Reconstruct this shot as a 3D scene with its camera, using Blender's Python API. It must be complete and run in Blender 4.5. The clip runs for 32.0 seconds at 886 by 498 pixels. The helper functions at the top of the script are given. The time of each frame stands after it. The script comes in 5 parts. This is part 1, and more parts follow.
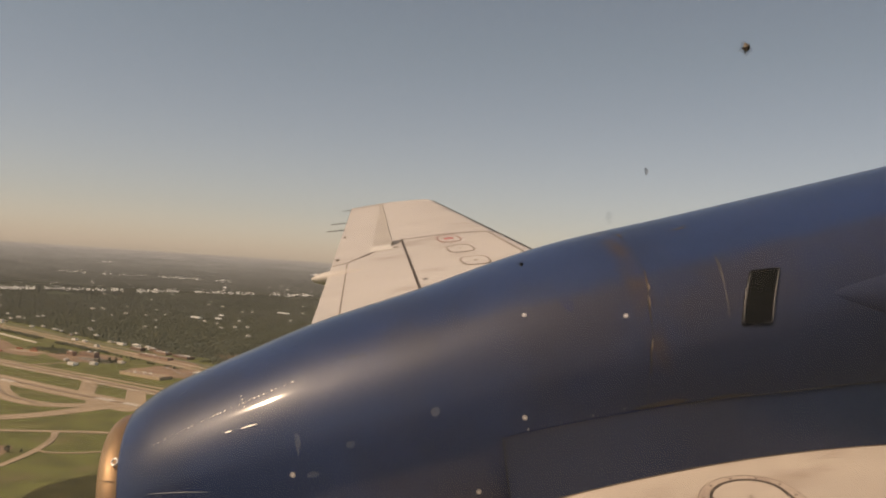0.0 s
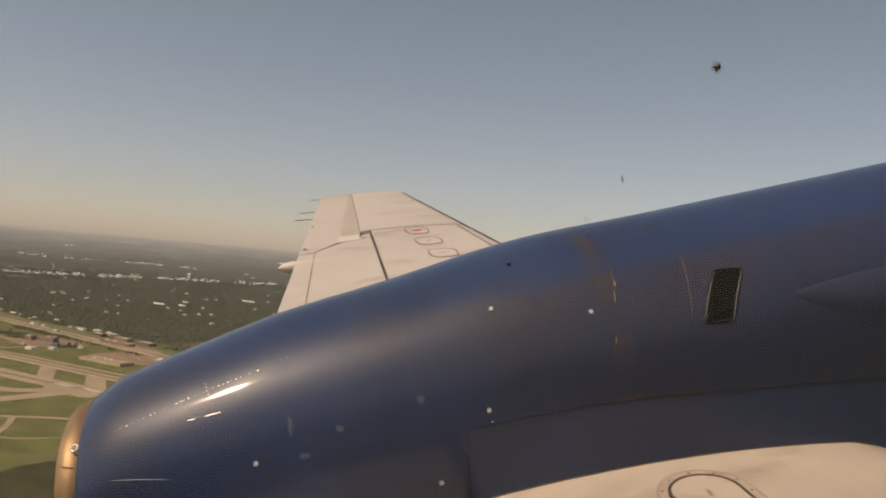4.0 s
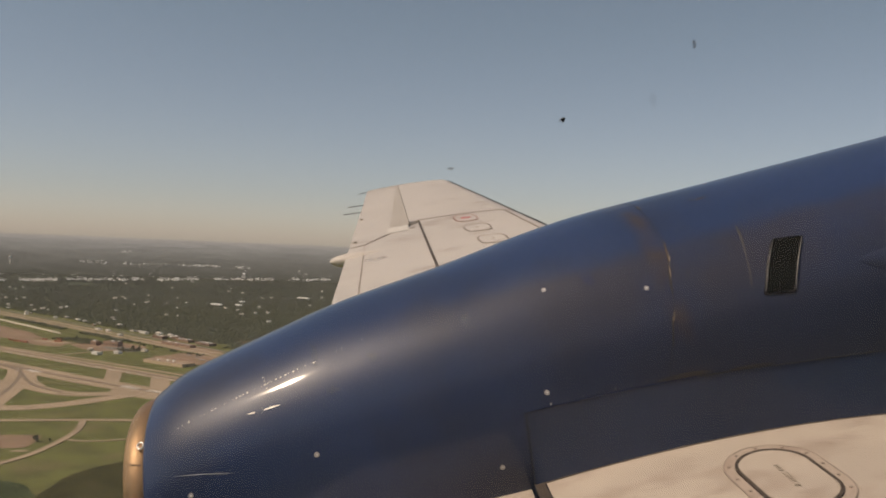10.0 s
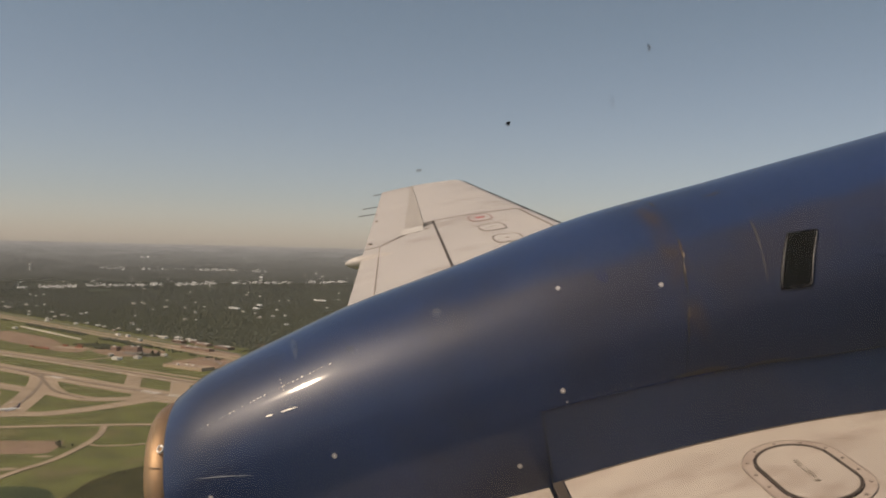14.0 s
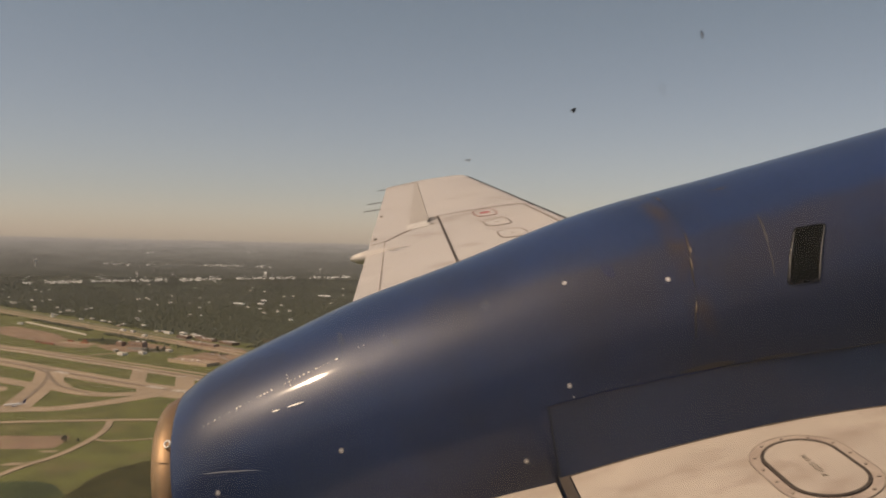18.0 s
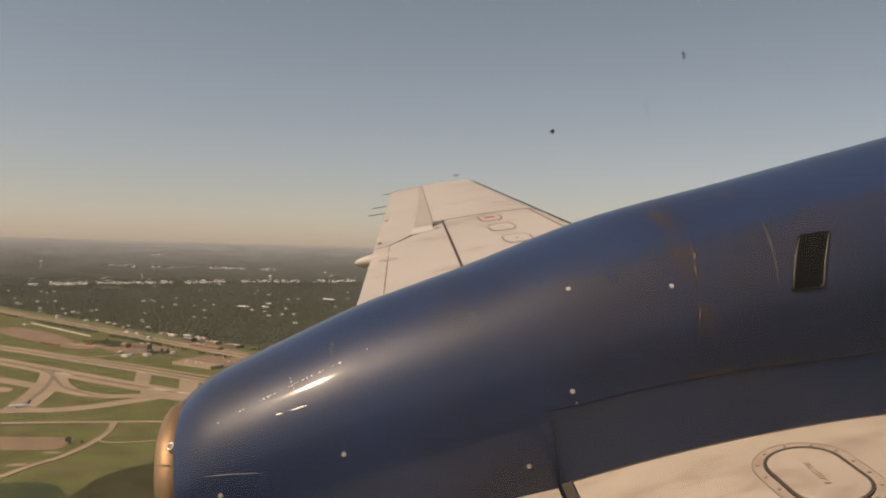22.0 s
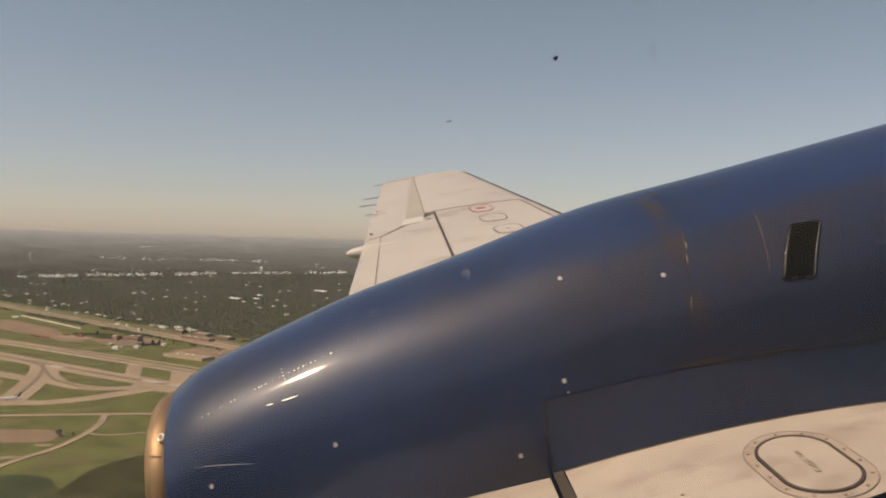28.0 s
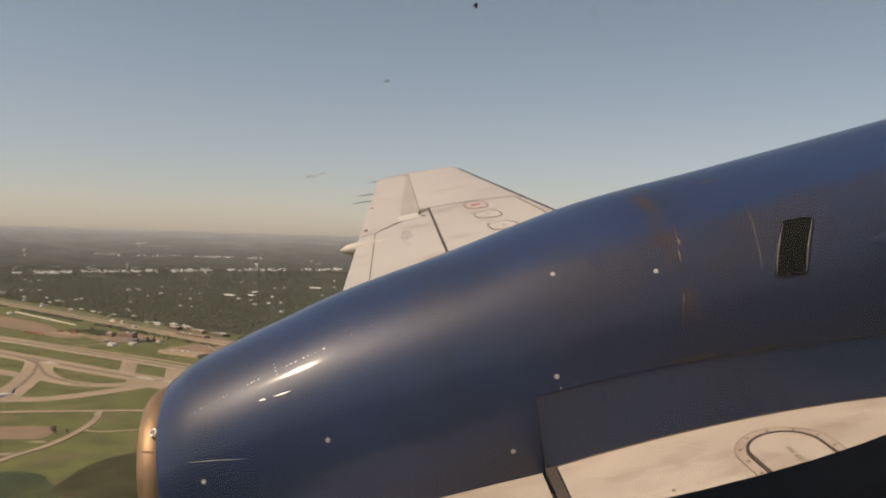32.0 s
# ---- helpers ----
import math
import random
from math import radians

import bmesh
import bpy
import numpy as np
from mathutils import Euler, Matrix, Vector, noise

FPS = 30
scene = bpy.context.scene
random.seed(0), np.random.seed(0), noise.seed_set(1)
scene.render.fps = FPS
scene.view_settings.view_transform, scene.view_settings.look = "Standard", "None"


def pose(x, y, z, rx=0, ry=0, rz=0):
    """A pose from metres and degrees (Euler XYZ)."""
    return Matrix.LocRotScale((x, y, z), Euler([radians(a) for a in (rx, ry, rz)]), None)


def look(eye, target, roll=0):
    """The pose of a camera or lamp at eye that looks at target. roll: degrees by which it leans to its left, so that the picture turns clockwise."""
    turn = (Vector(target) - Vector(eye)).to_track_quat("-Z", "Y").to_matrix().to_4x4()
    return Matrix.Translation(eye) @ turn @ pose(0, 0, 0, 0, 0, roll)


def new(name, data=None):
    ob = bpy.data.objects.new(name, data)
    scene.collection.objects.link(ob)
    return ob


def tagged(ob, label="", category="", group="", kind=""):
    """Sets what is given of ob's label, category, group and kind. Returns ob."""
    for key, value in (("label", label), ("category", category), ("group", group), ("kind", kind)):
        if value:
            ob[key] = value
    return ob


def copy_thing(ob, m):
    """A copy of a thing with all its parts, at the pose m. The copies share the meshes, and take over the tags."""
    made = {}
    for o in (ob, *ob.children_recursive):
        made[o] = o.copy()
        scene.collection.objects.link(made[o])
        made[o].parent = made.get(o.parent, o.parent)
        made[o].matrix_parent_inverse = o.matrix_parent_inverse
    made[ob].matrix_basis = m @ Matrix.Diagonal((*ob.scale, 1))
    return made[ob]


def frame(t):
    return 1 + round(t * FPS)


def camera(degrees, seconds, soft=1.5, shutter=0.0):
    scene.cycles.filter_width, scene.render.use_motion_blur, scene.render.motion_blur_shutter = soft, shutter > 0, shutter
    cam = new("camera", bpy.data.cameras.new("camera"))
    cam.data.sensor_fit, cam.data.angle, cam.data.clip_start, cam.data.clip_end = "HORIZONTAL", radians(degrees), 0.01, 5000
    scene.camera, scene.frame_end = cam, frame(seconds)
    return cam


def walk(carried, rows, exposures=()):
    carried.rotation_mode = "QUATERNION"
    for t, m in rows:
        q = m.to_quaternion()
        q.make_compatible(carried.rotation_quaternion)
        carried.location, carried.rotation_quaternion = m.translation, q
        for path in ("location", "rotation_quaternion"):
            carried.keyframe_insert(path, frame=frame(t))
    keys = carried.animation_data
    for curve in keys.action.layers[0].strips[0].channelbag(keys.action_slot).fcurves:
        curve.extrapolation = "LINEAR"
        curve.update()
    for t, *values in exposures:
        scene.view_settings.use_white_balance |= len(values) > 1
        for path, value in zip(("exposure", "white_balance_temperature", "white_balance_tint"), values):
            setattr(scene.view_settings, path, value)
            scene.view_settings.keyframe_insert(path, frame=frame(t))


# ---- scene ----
EXPO, SOFT = 0.37, 1.9

cam = camera(56.0, 32.0, SOFT)
PATH = [
    (0, (-0.0031, 0.0005, 200.0142), (0.0948, 1.9975, 200.0627), 3.91),
    (0.5, (-0.0046, 0.0026, 200.0127), (0.0919, 2.0000, 200.0471), 3.69),
    (1, (-0.0020, 0.0021, 200.0110), (0.0855, 2.0000, 200.0431), 3.83),
    (1.5, (-0.0050, 0.0044, 200.0101), (0.1090, 2.0009, 200.0401), 4.08),
    (2, (-0.0026, 0.0046, 200.0106), (0.1153, 2.0008, 200.0446), 4.32),
    (2.5, (-0.0109, -0.0138, 200.0180), (0.1807, 1.9763, 200.0707), 6.05),
    (3, (-0.0050, -0.0047, 200.0144), (0.1632, 1.9879, 200.0476), 5.03),
    (3.5, (-0.0063, -0.0065, 200.0150), (0.1735, 1.9850, 200.0533), 5.34),
    (5.5, (-0.0060, 0.0009, 200.0118), (0.1440, 1.9952, 200.0323), 4.21),
    (6, (-0.0044, 0.0045, 200.0116), (0.1408, 1.9991, 200.0362), 3.81),
    (6.5, (-0.0040, -0.0031, 200.0134), (0.1109, 1.9932, 200.0521), 4.29),
    (7, (-0.0051, -0.0023, 200.0119), (0.1022, 1.9946, 200.0390), 3.78),
    (7.5, (-0.0030, -0.0040, 200.0129), (0.1150, 1.9923, 200.0450), 4.15),
    (8, (-0.0004, 0.0042, 200.0100), (0.0968, 2.0017, 200.0337), 3.60),
    (8.5, (-0.0026, -0.0011, 200.0112), (0.1026, 1.9959, 200.0456), 3.94),
    (9, (0.0003, 0.0041, 200.0100), (0.0990, 2.0015, 200.0384), 3.54),
    (9.5, (-0.0012, 0.0046, 200.0086), (0.0798, 2.0028, 200.0319), 2.87),
    (10, (-0.0032, 0.0109, 200.0040), (0.0562, 2.0101, 200.0048), 2.38),
    (10.5, (0.0001, -0.0015, 200.0078), (0.0535, 1.9975, 200.0438), 3.21),
    (11, (0.0005, -0.0021, 200.0087), (0.0465, 1.9972, 200.0286), 2.92),
    (11.5, (0.0010, 0.0035, 200.0087), (0.0466, 2.0030, 200.0146), 2.04),
    (12, (0.0013, 0.0079, 200.0038), (0.0357, 2.0076, 199.9991), 1.79),
    (12.5, (0.0011, -0.0037, 200.0075), (0.0256, 1.9960, 200.0319), 2.58),
    (13, (0.0027, 0.0031, 200.0055), (0.0176, 2.0030, 200.0094), 2.07),
    (13.5, (0.0018, 0.0004, 200.0059), (0.0200, 2.0003, 200.0144), 1.91),
    (14, (0.0020, 0.0054, 200.0038), (0.0236, 2.0052, 200.0041), 1.38),
    (14.5, (0.0074, 0.0084, 200.0015), (0.0291, 2.0082, 199.9841), 1.30),
    (16.5, (-0.0047, 0.0001, 200.0057), (0.0018, 2.0001, 200.0060), 1.90),
    (17, (-0.0021, 0.0103, 200.0023), (0.0064, 2.0102, 199.9835), 1.36),
    (17.5, (-0.0027, 0.0105, 200.0008), (0.0098, 2.0103, 199.9755), 1.03),
    (18, (-0.0032, 0.0071, 200.0032), (0.0086, 2.0071, 199.9919), 1.31),
    (18.5, (-0.0020, 0.0049, 200.0034), (-0.0029, 2.0049, 199.9998), 1.45),
    (19, (-0.0001, 0.0049, 200.0044), (-0.0105, 2.0049, 200.0091), 1.40),
    (19.5, (-0.0011, 0.0016, 200.0051), (-0.0176, 2.0015, 200.0130), 1.66),
    (20, (-0.0013, 0.0049, 200.0029), (-0.0140, 2.0048, 200.0009), 1.13),
    (20.5, (-0.0021, 0.0055, 200.0023), (-0.0184, 2.0054, 199.9992), 1.00),
    (21, (-0.0013, -0.0007, 200.0052), (-0.0168, 1.9991, 200.0219), 1.79),
    (21.5, (-0.0018, 0.0007, 200.0037), (-0.0167, 2.0006, 200.0123), 1.64),
    (22, (-0.0013, 0.0038, 200.0042), (-0.0012, 2.0038, 200.0029), 1.72),
    (22.5, (-0.0003, 0.0043, 200.0036), (0.0015, 2.0043, 199.9982), 1.64),
    (23, (-0.0004, 0.0059, 200.0043), (0.0002, 2.0059, 199.9989), 1.67),
    (23.5, (-0.0007, 0.0001, 200.0043), (0.0001, 2.0001, 200.0010), 1.80),
    (24, (-0.0017, 0.0087, 200.0019), (-0.0020, 2.0087, 199.9842), 1.34),
    (24.5, (-0.0018, 0.0073, 200.0020), (0.0162, 2.0072, 199.9874), 1.65),
    (25, (-0.0017, 0.0097, 200.0011), (0.0267, 2.0094, 199.9842), 1.72),
    (25.5, (-0.0009, 0.0097, 200.0007), (0.0362, 2.0093, 199.9805), 1.82),
    (27.5, (-0.0015, 0.0107, 200.0005), (0.0190, 2.0105, 199.9800), 1.89),
    (28, (-0.0012, 0.0111, 199.9999), (0.0200, 2.0109, 199.9786), 1.63),
    (28.5, (0.0008, 0.0113, 199.9989), (-0.0002, 2.0113, 199.9921), 1.55),
    (29, (0.0018, 0.0117, 199.9987), (0.0141, 2.0117, 199.9905), 1.91),
    (29.5, (0.0039, 0.0145, 199.9963), (0.0174, 2.0143, 199.9758), 1.67),
    (30, (0.0038, 0.0157, 199.9968), (0.0256, 2.0154, 199.9734), 1.72),
    (30.5, (0.0033, 0.0172, 199.9961), (0.0319, 2.0168, 199.9643), 1.58),
    (31, (0.0034, 0.0155, 199.9964), (0.0354, 2.0151, 199.9664), 1.74),
    (31.5, (0.0039, 0.0179, 199.9966), (0.0325, 2.0174, 199.9643), 1.59),
    (32, (0.0052, 0.0114, 199.9961), (0.0375, 2.0109, 199.9684), 1.76),
]
walk(cam, [(t, look(eye, target, roll)) for t, eye, target, roll in PATH],
     [(t, EXPO + stops, kelvin, tint) for t, stops, kelvin, tint in (
         (0.0, 0.0, 8490, 22.0), (3.0, 0.0, 8270, 20.7), (7.0, -0.08, 7780, 19.5), (12.0, -0.12, 7370, 18.0), (14.0, -0.13, 7370, 18.0),
         (18.0, -0.13, 8040, 21.0), (21.0, -0.12, 7920, 19.5), (22.5, 0.01, 8290, 21.5), (25.0, 0.04, 8330, 22.0), (28.0, 0.06, 7690, 18.8), (32.0, 0.08, 7600, 18))])

# ---- world and sun ----
SUN = Vector((-0.589, -0.24, 0.772)).normalized()
world = bpy.data.worlds.new("sky")
scene.world = world
world.use_nodes = True
wn = world.node_tree
sky = wn.nodes.new("ShaderNodeTexSky")
sky.sky_type, sky.sun_disc = "NISHITA", False
sky.sun_elevation = math.asin(SUN.z)
sky.sun_rotation = math.atan2(SUN.x, SUN.y)
sky.altitude, sky.air_density, sky.dust_density, sky.ozone_density = 250, 1.0, 0.5, 2.6
wn.nodes["Background"].inputs["Strength"].default_value = 0.085
haze_mix = wn.nodes.new("ShaderNodeHueSaturation")
haze_mix.inputs["Saturation"].default_value = 0.76
wn.links.new(sky.outputs["Color"], haze_mix.inputs["Color"])
pale = wn.nodes.new("ShaderNodeMix")
pale.data_type, pale.blend_type = "RGBA", "MULTIPLY"
pale.inputs[0].default_value = 1.0
# the haze low down is rosier, the clear air above it bluer
aim, upward = wn.nodes.new("ShaderNodeTexCoord"), wn.nodes.new("ShaderNodeSeparateXYZ")
wn.links.new(aim.outputs["Generated"], upward.inputs[0])
rise = wn.nodes.new("ShaderNodeMapRange")
rise.inputs[1].default_value, rise.inputs[2].default_value = 0.0, 0.26
wn.links.new(upward.outputs[2], rise.inputs[0])
haze = wn.nodes.new("ShaderNodeMix")
haze.data_type = "RGBA"
wn.links.new(rise.outputs[0], haze.inputs[0])
haze.inputs[6].default_value, haze.inputs[7].default_value = (0.985, 0.968, 1.03, 1), (0.905, 1.0, 0.975, 1)
wn.links.new(haze.outputs[2], pale.inputs[7])
wn.links.new(haze_mix.outputs[0], pale.inputs[6])
wn.links.new(pale.outputs[2], wn.nodes["Background"].inputs["Color"])
sun_data = bpy.data.lights.new("sun", "SUN")
sun_data.energy, sun_data.angle, sun_data.color = 3.2, radians(0.53), (1.0, 0.885, 0.71)
sun = new("sun", sun_data)
sun.matrix_world = look(SUN * 300 + Vector((0, 0, 200)), (0, 0, 200))


# ---- materials ----
def material(name, base, rough=0.5, metal=0.0, vary=0.12, scale=6.0, bump=0.0, bump_scale=60.0, coat=0.0, coat_rough=0.03,
             stain=None, stain_scale=2.0, stain_amount=0.4, object_random=0.0, stretch=(1, 1, 1), rough_vary=0.1, spec=0.5):
    """Noise at two sizes in the colour, roughness that varies, and fine relief; stain: a second colour in patches."""
    m = bpy.data.materials.new(name)
    m.use_nodes = True
    t = m.node_tree
    b = t.nodes["Principled BSDF"]
    co = t.nodes.new("ShaderNodeTexCoord")
    mp = t.nodes.new("ShaderNodeMapping")
    mp.inputs["Scale"].default_value = stretch
    t.links.new(co.outputs["Object"], mp.inputs["Vector"])

    def nz(s, detail=5.0):
        n = t.nodes.new("ShaderNodeTexNoise")
        n.inputs["Scale"].default_value, n.inputs["Detail"].default_value = s, detail
        t.links.new(mp.outputs["Vector"], n.inputs["Vector"])
        return n.outputs["Fac"]

    def mix(fac, a, c):
        x = t.nodes.new("ShaderNodeMix")
        x.data_type = "RGBA"
        for sock, val in ((x.inputs[0], fac), (x.inputs[6], a), (x.inputs[7], c)):
            if isinstance(val, bpy.types.NodeSocket):
                t.links.new(val, sock)
            else:
                sock.default_value = val if isinstance(val, float) else (*val[:3], 1)
        return x.outputs[2]

    def ramp(fac, lo, hi, v0=0.0, v1=1.0):
        r = t.nodes.new("ShaderNodeMapRange")
        t.links.new(fac, r.inputs[0])
        for k, val in enumerate((lo, hi, v0, v1)):
            r.inputs[k + 1].default_value = val
        return r.outputs[0]

    dark = [c * (1 - vary) for c in base]
    light = [min(1, c * (1 + vary)) for c in base]
    col = mix(ramp(nz(scale), 0.35, 0.65), dark, light)
    col = mix(ramp(nz(scale * 9), 0.3, 0.7, 0.0, 0.5), col, [c * (1 - 0.6 * vary) for c in base])
    if stain:
        col = mix(ramp(nz(stain_scale, 8.0), 0.52, 0.7, 0.0, stain_amount), col, stain)
    if object_random:
        oi = t.nodes.new("ShaderNodeObjectInfo")
        hs = t.nodes.new("ShaderNodeHueSaturation")
        t.links.new(col, hs.inputs["Color"])
        t.links.new(ramp(oi.outputs["Random"], 0, 1, 1 - object_random, 1 + object_random), hs.inputs["Value"])
        col = hs.outputs[0]
    t.links.new(col, b.inputs["Base Color"])
    t.links.new(ramp(nz(scale * 3), 0.3, 0.7, max(0.02, rough * (1 - rough_vary)), min(1, rough * (1 + rough_vary))), b.inputs["Roughness"])
    b.inputs["Metallic"].default_value, b.inputs["Specular IOR Level"].default_value = metal, spec
    b.inputs["Coat Weight"].default_value, b.inputs["Coat Roughness"].default_value = coat, coat_rough
    if bump:
        bp = t.nodes.new("ShaderNodeBump")
        bp.inputs["Strength"].default_value, bp.inputs["Distance"].default_value = bump, 0.002
        t.links.new(nz(bump_scale, 3.0), bp.inputs["Height"])
        t.links.new(bp.outputs["Normal"], b.inputs["Normal"])
    return m


M_BLUE = material("blue_gloss_paint", (0.0168, 0.0385, 0.114), 0.43, 0.0, 0.18, 2.2, 0.22, 6.0, 0.5, 0.062, (0.020, 0.024, 0.045), 3.0, 0.5, rough_vary=0.10, spec=0.36)
M_BLUE2 = material("blue_fairing_paint", (0.0065, 0.0245, 0.078), 0.45, 0.0, 0.14, 2.0, 0.0, 3.0, 0.5, 0.10)
M_WING = material("wing_white_paint", (0.58, 0.527, 0.475), 0.46, 0.0, 0.07, 1.5, 0.04, 20.0, 0.1, 0.25, (0.41, 0.352, 0.300), 3.4, 0.75, stretch=(0.7, 1.3, 1))
M_ROOT = material("wing_root_cream_paint", (0.515, 0.447, 0.382), 0.48, 0.0, 0.09, 3.5, 0.05, 20.0, 0.1, 0.25, (0.33, 0.258, 0.212), 6.5, 0.75, stretch=(0.8, 1.5, 1))
M_FLANGE = material("stained_flange_paint", (0.46, 0.38, 0.32), 0.5, 0.0, 0.1, 9.0, 0.05, 20.0, stain=(0.30, 0.225, 0.19), stain_scale=9.0, stain_amount=0.8)
M_GREYP = material("darker_strip_grey", (0.465, 0.42, 0.365), 0.5, 0.0, 0.08, 4.0, 0.04, 20.0, stain=(0.34, 0.29, 0.25), stain_scale=5.0, stain_amount=0.6)
M_PLATE = material("fresh_white_paint", (0.68, 0.63, 0.56), 0.4, 0.0, 0.05, 8.0)
M_GAP = material("seal_and_shade_dark", (0.066, 0.050, 0.040), 0.75, 0.0, 0.2, 12.0)
M_LINE = material("grime_in_joint", (0.27, 0.225, 0.19), 0.8, 0.0, 0.3, 14.0)
M_SEAM = material("seam_shadow_grime", (0.012, 0.013, 0.02), 0.7, 0.0, 0.3, 14.0)
M_VENT = material("satin_black_vent_frame", (0.006, 0.006, 0.006), 0.28, 0.0, 0.2, 20.0, spec=0.35)
M_EDGEHI = material("frame_edge_highlight", (0.30, 0.28, 0.26), 0.35, 0.6, 0.2, 40.0)
M_BOOT = material("black_rubber_boot", (0.034, 0.029, 0.026), 0.5, 0.0, 0.2, 8.0, stain=(0.06, 0.052, 0.045), stain_amount=0.3)
M_RED = material("red_marking_paint", (0.45, 0.055, 0.05), 0.5, 0.0, 0.15, 20.0)
M_REDW = material("worn_dark_red_line", (0.32, 0.18, 0.15), 0.6, 0.0, 0.25, 20.0)
M_BRONZE = material("heat_tinted_exhaust_metal", (0.375, 0.25, 0.14), 0.5, 0.6, 0.4, 14.0, 0.15, 30.0, stain=(0.22, 0.12, 0.065), stain_scale=7.0, stain_amount=0.8, stretch=(3, 0.6, 0.6))
M_RUSTPALE = material("pale_dried_streak", (0.26, 0.21, 0.16), 0.7, 0.0, 0.3, 40.0)
M_DARK = material("soot_and_shade_black", (0.006, 0.006, 0.005), 0.8, 0.0, 0.3, 9.0, spec=0.08)
M_STEEL = material("bare_steel_fastener", (0.86, 0.84, 0.80), 0.36, 0.5, 0.1, 40.0)
# white paint stands in for the rivets' sun glints
M_RIVET = material("rivet_glint_white", (0.88, 0.86, 0.82), 0.3, 0.0, 0.05, 40.0)
M_DOT = material("pale_filler_disc", (0.42, 0.40, 0.40), 0.55, 0.0, 0.15, 60.0)
M_RUST = material("rust_brown_streak", (0.05, 0.034, 0.027), 0.7, 0.0, 0.4, 30.0, stain=(0.14, 0.088, 0.055), stain_scale=20.0, stain_amount=0.8)
M_STAIN = material("oily_brown_stain", (0.036, 0.028, 0.024), 0.5, 0.0, 0.5, 30.0, coat=0.3, coat_rough=0.2)
M_SMEAR = material("pale_scuff", (0.082, 0.076, 0.080), 0.5, 0.0, 0.3, 25.0)
M_BLUEDK = material("darker_blue", (0.005, 0.013, 0.072), 0.45, 0.0, 0.3, 25.0, coat=0.75, coat_rough=0.065)
M_HULL = material("grey_fuselage_paint", (0.30, 0.28, 0.26), 0.75, 0.0, 0.05, 1.0, 0.0, 8.0, 0.0, 0.08, (0.24, 0.21, 0.18), 1.5, 0.3, spec=0.2)
M_LINER = material("cabin_liner_plastic", (0.42, 0.40, 0.37), 0.6, 0.0, 0.06, 8.0)
M_FRAME = material("black_window_gasket", (0.006, 0.006, 0.006), 0.7, 0.0, 0.2, 30.0)
M_TEXT = material("faded_stencil_ink", (0.27, 0.23, 0.19), 0.7, 0.0, 0.2, 60.0)
M_SPECK = material("window_grime_speck", (0.17, 0.15, 0.13), 0.9, 0.0, 0.4, 400.0)
M_SMUDGE = material("window_water_mark", (0.75, 0.75, 0.78), 0.8, 0.0, 0.2, 300.0)
M_CONC = material("sunlit_concrete", (0.372, 0.282, 0.190), 0.85, 0.0, 0.10, 0.012, stain=(0.23, 0.175, 0.12), stain_scale=0.02, stain_amount=0.55)
M_ASPH = material("worn_asphalt", (0.20, 0.175, 0.145), 0.9, 0.0, 0.15, 0.02, stain=(0.10, 0.09, 0.08), stain_scale=0.03, stain_amount=0.5)
M_SOIL = material("bare_earth", (0.27, 0.18, 0.12), 0.95, 0.0, 0.2, 0.03, stain=(0.2, 0.17, 0.08), stain_scale=0.05, stain_amount=0.5)
M_GRASS = material("mown_airfield_grass", (0.118, 0.122, 0.034), 0.95, 0.0, 0.3, 0.03, stain=(0.19, 0.15, 0.07), stain_scale=0.02, stain_amount=0.5)
M_MEADOW = material("dark_wet_meadow", (0.045, 0.062, 0.018), 0.95, 0.0, 0.3, 0.015, stain=(0.10, 0.095, 0.03), stain_scale=0.02, stain_amount=0.5)
M_WET = material("wet_dark_meadow_soil", (0.058, 0.056, 0.022), 0.9, 0.0, 0.35, 0.03, stain=(0.078, 0.060, 0.034), stain_scale=0.03, stain_amount=0.7, spec=0.2)
M_MARK = material("faded_runway_paint", (0.72, 0.68, 0.6), 0.8, 0.0, 0.1, 0.2)
M_TREE = material("tree_foliage", (0.102, 0.105, 0.066), 0.9, 0.0, 0.2, 0.02, stain=(0.070, 0.078, 0.050), stain_scale=0.05, stain_amount=0.7)
M_BARK = material("tree_bark", (0.10, 0.075, 0.05), 0.95, 0.0, 0.2, 2.0)
M_ROOFW = material("white_membrane_roof", (0.72, 0.68, 0.62), 0.7, 0.0, 0.08, 0.06, stain=(0.5, 0.42, 0.36), stain_scale=0.05, stain_amount=0.4)
M_ROOFT = material("tan_gravel_roof", (0.36, 0.27, 0.19), 0.85, 0.0, 0.12, 0.1, stain=(0.26, 0.19, 0.13), stain_scale=0.08, stain_amount=0.5)
M_ROOFG = material("grey_shingle_roof", (0.26, 0.24, 0.22), 0.85, 0.0, 0.2, 0.3, object_random=0.45)
M_WALL = material("pale_wall_cladding", (0.58, 0.52, 0.44), 0.8, 0.0, 0.1, 0.2, object_random=0.3)
M_WALLTAN = material("tan_rendered_wall", (0.47, 0.36, 0.25), 0.85, 0.0, 0.12, 0.2)
M_WALLB = material("brown_brick_wall", (0.28, 0.19, 0.14), 0.85, 0.0, 0.15, 0.4, object_random=0.3)
M_GLASS_D = material("dark_glazing", (0.03, 0.035, 0.04), 0.15, 0.0, 0.2, 0.5)
M_JET = material("airliner_white_paint", (0.78, 0.77, 0.75), 0.3, 0.0, 0.04, 0.5, coat=0.4)
M_JETBLUE = material("airliner_tail_blue", (0.03, 0.04, 0.12), 0.3, 0.0, 0.06, 0.5, coat=0.4)
M_CAR = material("car_paint", (0.45, 0.44, 0.43), 0.3, 0.0, 0.1, 1.0, object_random=0.8, coat=0.5)
